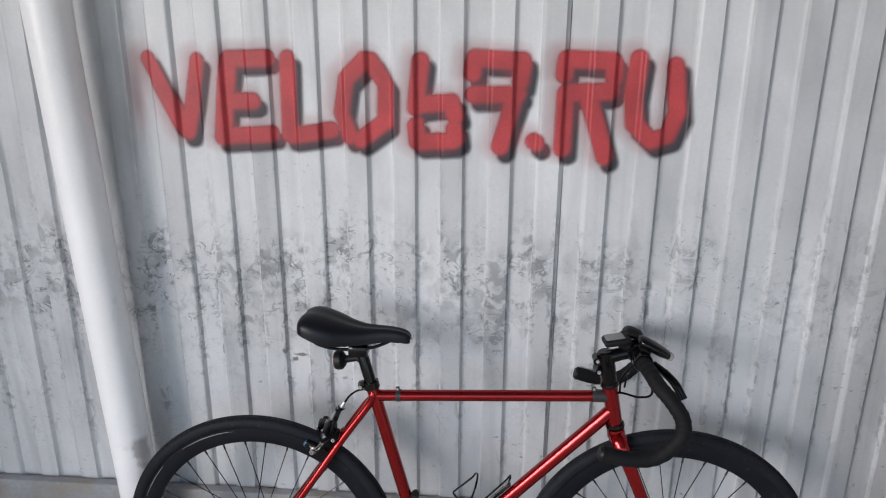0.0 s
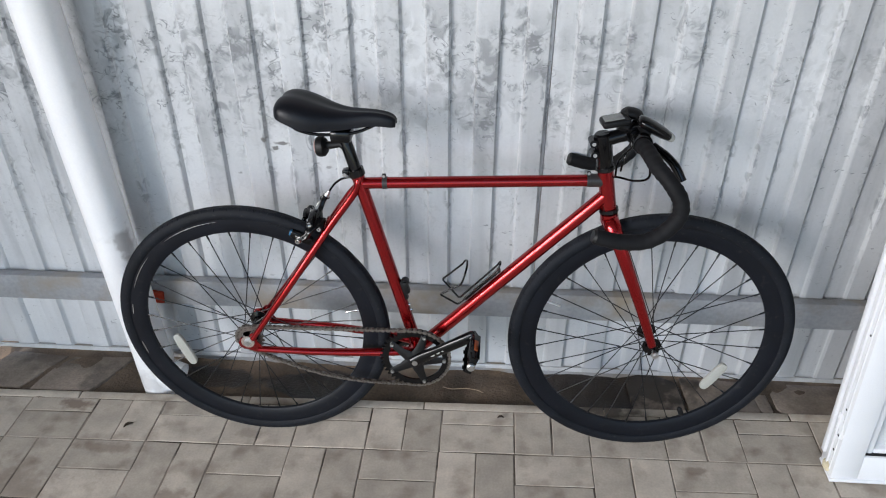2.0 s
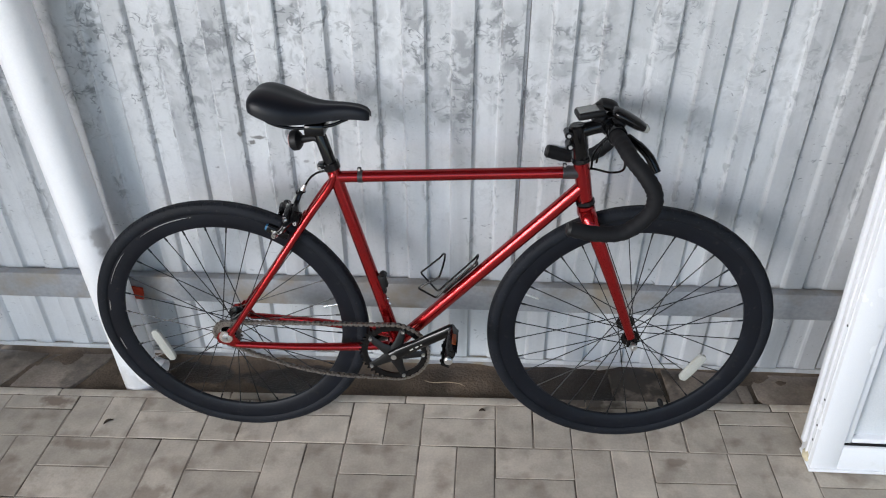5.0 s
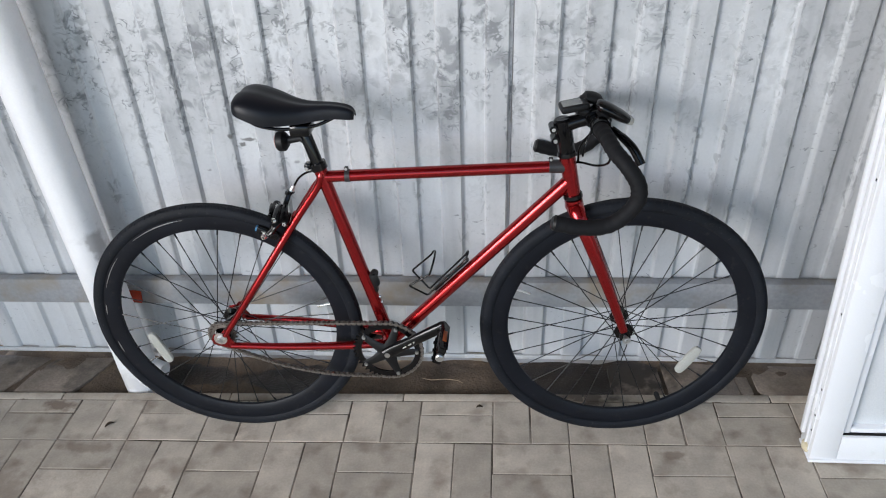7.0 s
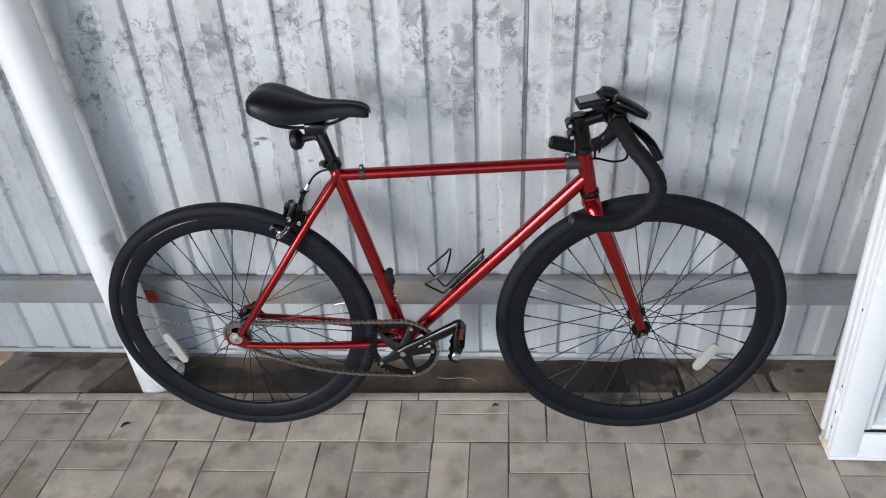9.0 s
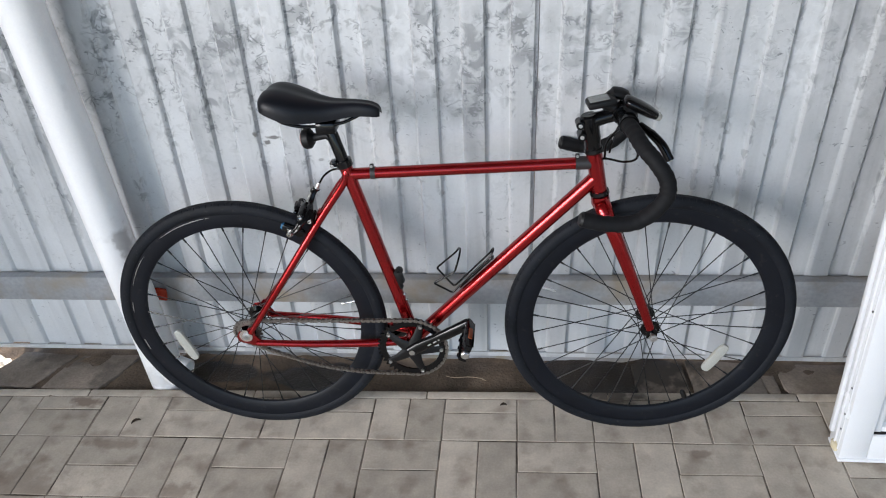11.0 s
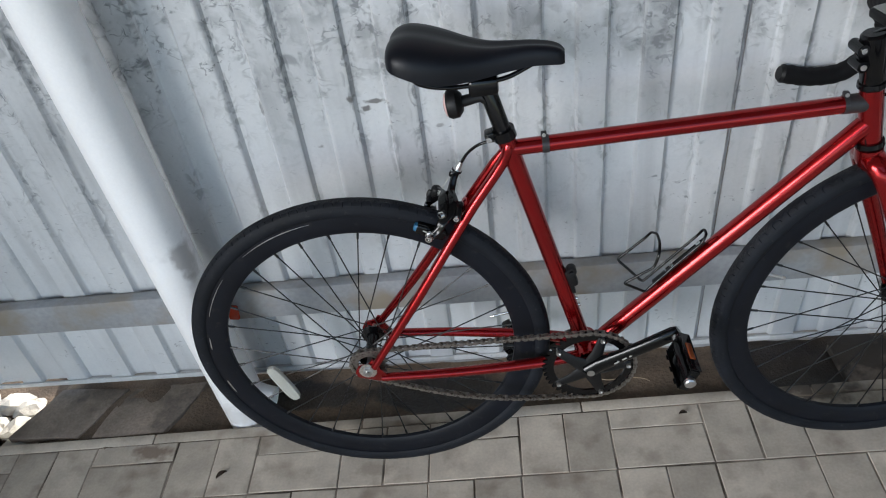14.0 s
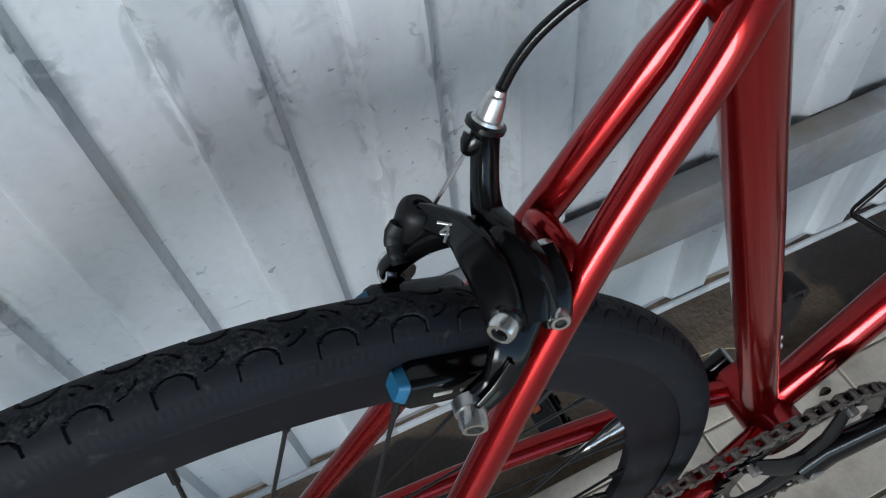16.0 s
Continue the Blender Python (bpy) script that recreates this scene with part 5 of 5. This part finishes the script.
def lettering():
    xs = np.arange(-0.72, 0.70, 0.0035)
    zs = np.arange(1.20, 1.535, 0.0035)
    gx, gz = np.meshgrid(xs, zs)
    red = cover(gx, gz)
    haze = 0.32 * cover(gx, gz, (-0.012, 0.004), 0.026, 0.020) + 0.30 * np.exp(-((gx + 0.640) / 0.018) ** 2 - ((gz - 1.40) / 0.075) ** 2)
    red = np.maximum(red * 0.96, haze)
    blk = cover(gx, gz, (0.014, -0.019), 0.0205, 0.0060) * 0.95
    alpha = np.maximum(red, blk)
    word = new("painted_lettering")
    idx = -np.ones(gx.shape, int)
    keep = alpha > 0.01
    cells = keep[:-1, :-1] | keep[1:, :-1] | keep[:-1, 1:] | keep[1:, 1:]
    verts, faces, vr, vb = [], [], [], []
    for i, j in zip(*np.nonzero(cells)):
        q = []
        for a, b in ((i, j), (i, j + 1), (i + 1, j + 1), (i + 1, j)):
            if idx[a, b] < 0:
                idx[a, b] = len(verts)
                x, z = float(gx[a, b]), float(gz[a, b])
                verts.append((x, wall_y(x - LEANING * (z - 0.75)) + 0.0015 * math.sin(2.3 * z + 5 * (x - LEANING * (z - 0.75))) - 0.0026, z))
                vr.append(float(red[a, b]) / max(0.001, float(max(red[a, b], blk[a, b]))) if blk[a, b] > 0.02 else 1.0)
                vb.append(float(alpha[a, b]))
            q.append(int(idx[a, b]))
        faces.append(q)
    edges = (-9, -0.455, -0.297, -0.155, 0.000, 0.143, 0.284, 0.335, 0.500, 9)
    for x0, x1 in zip(edges, edges[1:]):
        mine = [q for q in faces if x0 <= verts[q[0]][0] < x1]
        used = sorted({k for q in mine for k in q})
        place = {k: n for n, k in enumerate(used)}
        me = bpy.data.meshes.new("letter")
        me.from_pydata([verts[k] for k in used], [], [[place[k] for k in q] for q in mine])
        for key, vals in (("red", vr), ("blk", vb)):
            me.attributes.new(key, "FLOAT", "POINT").data.foreach_set("value", [vals[k] for k in used])
        me.materials.append(SPRAY)
        me.shade_smooth()
        new("letter", me).parent = word
    return word


tagged(lettering(), "red spray-painted block lettering with black shadow on the wall", "lettering")


# ---- things beside the bicycle ----
stained(WHITE, ((-0.694, 1.395, 0.50, 0.020, 0.05, 0.055, 0.55), (-0.70, 1.40, 0.38, 0.012, 0.05, 0.09, 0.25), (-0.74, 1.40, 0.03, 0.06, 0.08, 0.04, 0.3)), (0.22, 0.20, 0.185), 30)
pipe = tagged(new("drainpipe"), "white painted round drainpipe standing before the wall", "pipe")
part("pipe_shaft", tube([(-0.7290, 1.43, 0.092), (-0.754, 1.43, 1.2), (-0.786, 1.43, 2.6)], 0.0515, 40), WHITE, pipe)
part("pipe_foot", tube([(-0.7265, 1.43, -0.028), (-0.7275, 1.43, 0.030), (-0.7290, 1.43, 0.093)], 0.0518, 40), WHITE, pipe, "straight lower end of the pipe")
bend = spline([(-0.7300, 1.4280, 0.062), (-0.7080, 1.4240, 0.048), (-0.6820, 1.4200, 0.034), (-0.6560, 1.4160, 0.026)], 7)
mouth = (bend[-1] - bend[-2]).normalized()
part("pipe_outlet", tube(bend + [bend[-1] + mouth * 0.001, bend[-1] - mouth * 0.030], [0.0430] * len(bend) + [0.0390, 0.0385], 40), WHITE, pipe, "white short side outlet at the foot of the pipe")
part("pipe_clip", box((0.030, 0.050, 0.026), at(-0.775, 1.500, 2.0), 0.003), RAIL, pipe, "wall bracket")

DX, DY, DT = 1.092, 1.190, 0.068      # door leaf: left edge, face, thickness
door = tagged(new("door_1"), "white plastic glazed door leaf standing open", "door", kind="structure")


def lump_at(place, size, seed):
    """A small uneven lump of set filler."""
    bm = bmesh.new()
    bmesh.ops.create_icosphere(bm, subdivisions=2, radius=1)
    for v in bm.verts:
        v.co = Vector(place) + Vector([c * k for c, k in zip(v.co, size)]) * (1 + 0.3 * noise.noise(v.co * 2.1 + Vector((seed, 0, 0))))
    return bm


def bar(x0, x1, z0, z1, y0, y1, bevel=0.003):
    """A bar of the door leaf, which hangs a little askew."""
    bm = box((x1 - x0, y1 - y0, z1 - z0), at((x0 + x1) / 2, (y0 + y1) / 2, (z0 + z1) / 2), bevel)
    for v in bm.verts:
        v.co.x -= 0.045 * v.co.z
    return bm


part("stile", bar(DX, DX + 0.064, 0.012, 2.06, DY, DY + DT), PVC, door)
part("stile", bar(DX + 0.776, DX + 0.84, 0.012, 2.06, DY, DY + DT), PVC, door)
part("bottom_rail", bar(DX + 0.064, DX + 0.776, 0.012, 0.092, DY, DY + DT), PVC, door)
part("top_rail", bar(DX + 0.064, DX + 0.776, 1.98, 2.06, DY, DY + DT), PVC, door)
for x0, x1, z0, z1 in ((0.066, 0.084, 0.094, 1.978), (0.756, 0.774, 0.094, 1.978), (0.084, 0.756, 0.097, 0.112), (0.084, 0.756, 1.96, 1.978)):
    part("glazing_bead", bar(DX + x0, DX + x1, z0, z1, DY + 0.010, DY + 0.050), PVC, door)
part("gasket", bar(DX + 0.064, DX + 0.776, 0.092, 0.097, DY + 0.006, DY + 0.050, 0.001), MATT, door, "black rubber gasket under the bead")
part("pane", bar(DX + 0.084, DX + 0.756, 0.112, 1.96, DY + 0.026, DY + 0.042, 0.001), PANEL, door, "pale smooth infill panel")
part("edge_seal", bar(DX - 0.009, DX, 0.05, 2.06, DY + 0.050, DY + 0.064, 0.002), PVC, door)
part("edge_lip", bar(DX - 0.005, DX, 0.03, 2.06, DY + 0.030, DY + 0.036, 0.001), PVC, door)
part("edge_lip", bar(DX - 0.003, DX, 0.03, 2.06, DY + 0.012, DY + 0.016, 0.001), PVC, door)
part("corner_filler", lump_at((DX - 0.002, DY + 0.030, 0.026), (0.010, 0.016, 0.014), 3), FOAM, door, "yellowed broken corner filler", smooth=False)
part("drip_edge", bar(DX - 0.002, DX + 0.84, 0.004, 0.012, DY - 0.004, DY + DT, 0.001), PVC, door)
for z in (0.09, 0.14, 0.225, 0.45, 0.78, 0.9, 1.25, 1.6):
    part("screw", tube([(DX - 0.0008 - 0.045 * z, DY + 0.023, z), (DX + 0.001 - 0.045 * z, DY + 0.023, z)], 0.0032, 10), MATT, door)

# green plastic sheet standing on edge before the door
tagged(part("plastic_panel", box((0.10, 0.006, 0.16), at(1.325, 1.150, 0.083, 4, 0, 3), 0.002), GREEN), "pale green plastic panel standing against the door", "panel")
# orange tag on the rail beside the pipe
tagged(part("orange_tag", box((0.036, 0.010, 0.040), at(-0.702, 1.4935, 0.262, 0, 8, 0), 0.004), REDREF), "orange plastic tag fixed to the grey rail", "tag")


def leaf_mesh(l, w):
    bm = bmesh.new()
    n = 9
    rows = []
    for i in range(n):
        t_ = i / (n - 1)
        hw = w * math.sin(math.pi * min(1, 0.04 + t_ * 0.96)) ** 0.8
        z = 0.004 * math.sin(math.pi * t_)
        rows.append([bm.verts.new((l * (t_ - 0.5), s * hw, z + abs(s) * 0.004)) for s in (-1, 0, 1)])
    for a, b in zip(rows, rows[1:]):
        for k in range(2):
            bm.faces.new((a[k], a[k + 1], b[k + 1], b[k]))
    bmesh.ops.solidify(bm, geom=bm.faces[:], thickness=0.0006)
    return bm


tagged(part("dry_leaf", leaf_mesh(0.026, 0.006), LEAF, m=at(-0.745, 1.248, 0.0015, 0, 0, 42)), "small curled dry brown leaf on the paving", "leaf")
tagged(part("dry_leaf", leaf_mesh(0.018, 0.005), LEAF, m=at(0.275, 1.345, 0.0015, 0, 0, 5)), "small dark dry leaf scrap on the paving", "leaf")

# flat broken slabs lying in the drain strip
def slab(x, y, l, w, rz, h=0.02, seed=1, skew=0.0):
    r_ = random.Random(seed)
    out = []
    for k in range(14):
        a = 2 * math.pi * (k + 0.5) / 14
        q = 1 / max(abs(math.cos(a)) / (l / 2), abs(math.sin(a)) / (w / 2))
        q *= r_.uniform(0.94, 1.0)
        out.append((q * math.cos(a) + skew * q * math.sin(a), q * math.sin(a)))
    return plate(out, h, at(x, y, -0.012, 90, 0, 0) @ Matrix.Rotation(radians(rz), 4, "Y"), 0.003)


for k, (x, y, l, w, rz, skew) in enumerate(((-1.195, 1.452, 0.19, 0.155, -3, -0.5), (-0.985, 1.447, 0.21, 0.150, 2, -0.5), (0.712, 1.464, 0.145, 0.158, 1, 0.05), (0.890, 1.464, 0.200, 0.158, -1, 0.05), (1.004, 1.462, 0.036, 0.150, 2, 0.05), (1.150, 1.465, 0.24, 0.150, 0, 0.05), (-1.55, 1.40, 0.3, 0.06, 3, 0.2))):
    tagged(part("stone_slab", slab(x, y, l, w, rz, seed=k + 2, skew=skew), SLAB), "flat broken brown slab bedded in damp soil", "slab", group="slabs along the wall")


def lump(size, seed):
    """A broken stone: a cube cut by random planes."""
    r_ = random.Random(seed)
    bm = bmesh.new()
    bmesh.ops.create_icosphere(bm, subdivisions=2, radius=1)
    for v in bm.verts:
        v.co = Vector((v.co.x * size[0], v.co.y * size[1], v.co.z * size[2])) * (1 + 0.42 * noise.noise(v.co * 1.9 + Vector((seed * 3.1, 0, 0))) + r_.uniform(-0.05, 0.05))
    return bm


for k in range(24):
    r_ = random.Random(40 + k)
    x, y = -1.275 - 0.042 * (k % 8) + r_.uniform(-0.02, 0.02), 1.400 + 0.058 * (k // 8) + r_.uniform(-0.015, 0.015)
    sx = r_.uniform(0.022, 0.042)
    tagged(part("rubble_stone", lump((sx * 1.3, sx * 0.9, sx * 0.42), k), RUBBLE, smooth=False, m=at(x, y, -0.048, 0, 0, r_.uniform(0, 180))), "pale broken lump of sunlit concrete rubble", "stone", group="rubble under the wall")
tagged(part("dry_stalk", tube(spline([(0.105, 1.462, -0.004), (0.13, 1.452, -0.001), (0.17, 1.455, 0.0), (0.205, 1.450, 0.001), (0.222, 1.444, -0.003)], 5), 0.0011, 6), STRAW), "thin pale dry stalk on the damp soil", "stalk")

# ---- paving: basket weave of twin pavers ----
CELL, X0, Y0 = 0.1955, 0.3135, 1.2215
STEP_X, TURN_ROW, TURN_COL = 0.1977, 1.36, 0.15   # rows and columns are laid slightly askew
paving = tagged(new("floor_paving"), "grey concrete pavers laid in basket weave, dirty joints", "paving", kind="structure")


def paver_mesh(w, d, h=0.05):
    bm = bmesh.new()
    pts = []
    b = 0.0013
    for z, ins in ((-h, 0), (-b, 0), (-b * 0.3, b * 0.35), (0, b * 1.3)):
        pts.append([bm.verts.new((sx * (w / 2 - ins), sy * (d / 2 - ins), z)) for sx, sy in ((-1, -1), (1, -1), (1, 1), (-1, 1))])
    for a, c in zip(pts, pts[1:]):
        for k in range(4):
            bm.faces.new((a[k], a[(k + 1) % 4], c[(k + 1) % 4], c[k]))
    bm.faces.new(pts[-1])
    me = bpy.data.meshes.new("paver")
    bm.normal_update()
    bm.to_mesh(me)
    bm.free()
    me.materials.append(PAVER)
    return me


GAP = 0.0034
CUT = 0.150                 # the last row is cut short at the edging
laid = pose(X0, Y0, 0, 0, 0, TURN_ROW)
WIDE = STEP_X
pv = [paver_mesh(WIDE - GAP, CELL / 2 - GAP), paver_mesh(WIDE / 2 - GAP, CELL - GAP), paver_mesh(WIDE - GAP, CUT - CELL / 2 - GAP), paver_mesh(WIDE / 2 - GAP, CUT - GAP)]
rnd = random.Random(5)
for row in range(-8, 1):
    for col in range(-9, 9):
        upright = (col + row) % 2 == 0
        for s in (-0.25, 0.25):
            px, py, kind_ = (col + 0.5) * STEP_X, (row + 0.5) * CELL, 1 if upright else 0
            if upright:
                px += s * STEP_X
            else:
                py += s * CELL
            if row == 0 and upright:
                py, kind_ = CUT / 2, 3
            elif row == 0 and s > 0:
                py, kind_ = (CELL / 2 + CUT) / 2, 2
            px += py * math.sin(radians(TURN_ROW - TURN_COL))
            ob = new("paver", pv[kind_])
            ob.parent = paving
            ob.matrix_local = laid @ pose(px + rnd.uniform(-0.001, 0.001), py + rnd.uniform(-0.001, 0.001), rnd.uniform(-0.0004, 0.0006), rnd.uniform(-0.2, 0.2), rnd.uniform(-0.2, 0.2), rnd.uniform(-0.35, 0.35) - (0.6 if kind_ in (1, 3) else 0.0))
part("joint_sand", box((18 * CELL, 8 * CELL + 0.17, 0.04), laid @ at(0, (0.17 - 8 * CELL) / 2, -0.0214)), JOINT, paving, "dirty joint filling", smooth=False)

# edging strip between pavers and soil
for k in range(7):
    part("edging_stone", box((0.497, 0.027, 0.06), laid @ at(-1.5 + 0.5 * k, CUT + 0.0145, -0.0290, 0.5, 0, 0), 0.003), PAVER, paving, "narrow concrete edging")
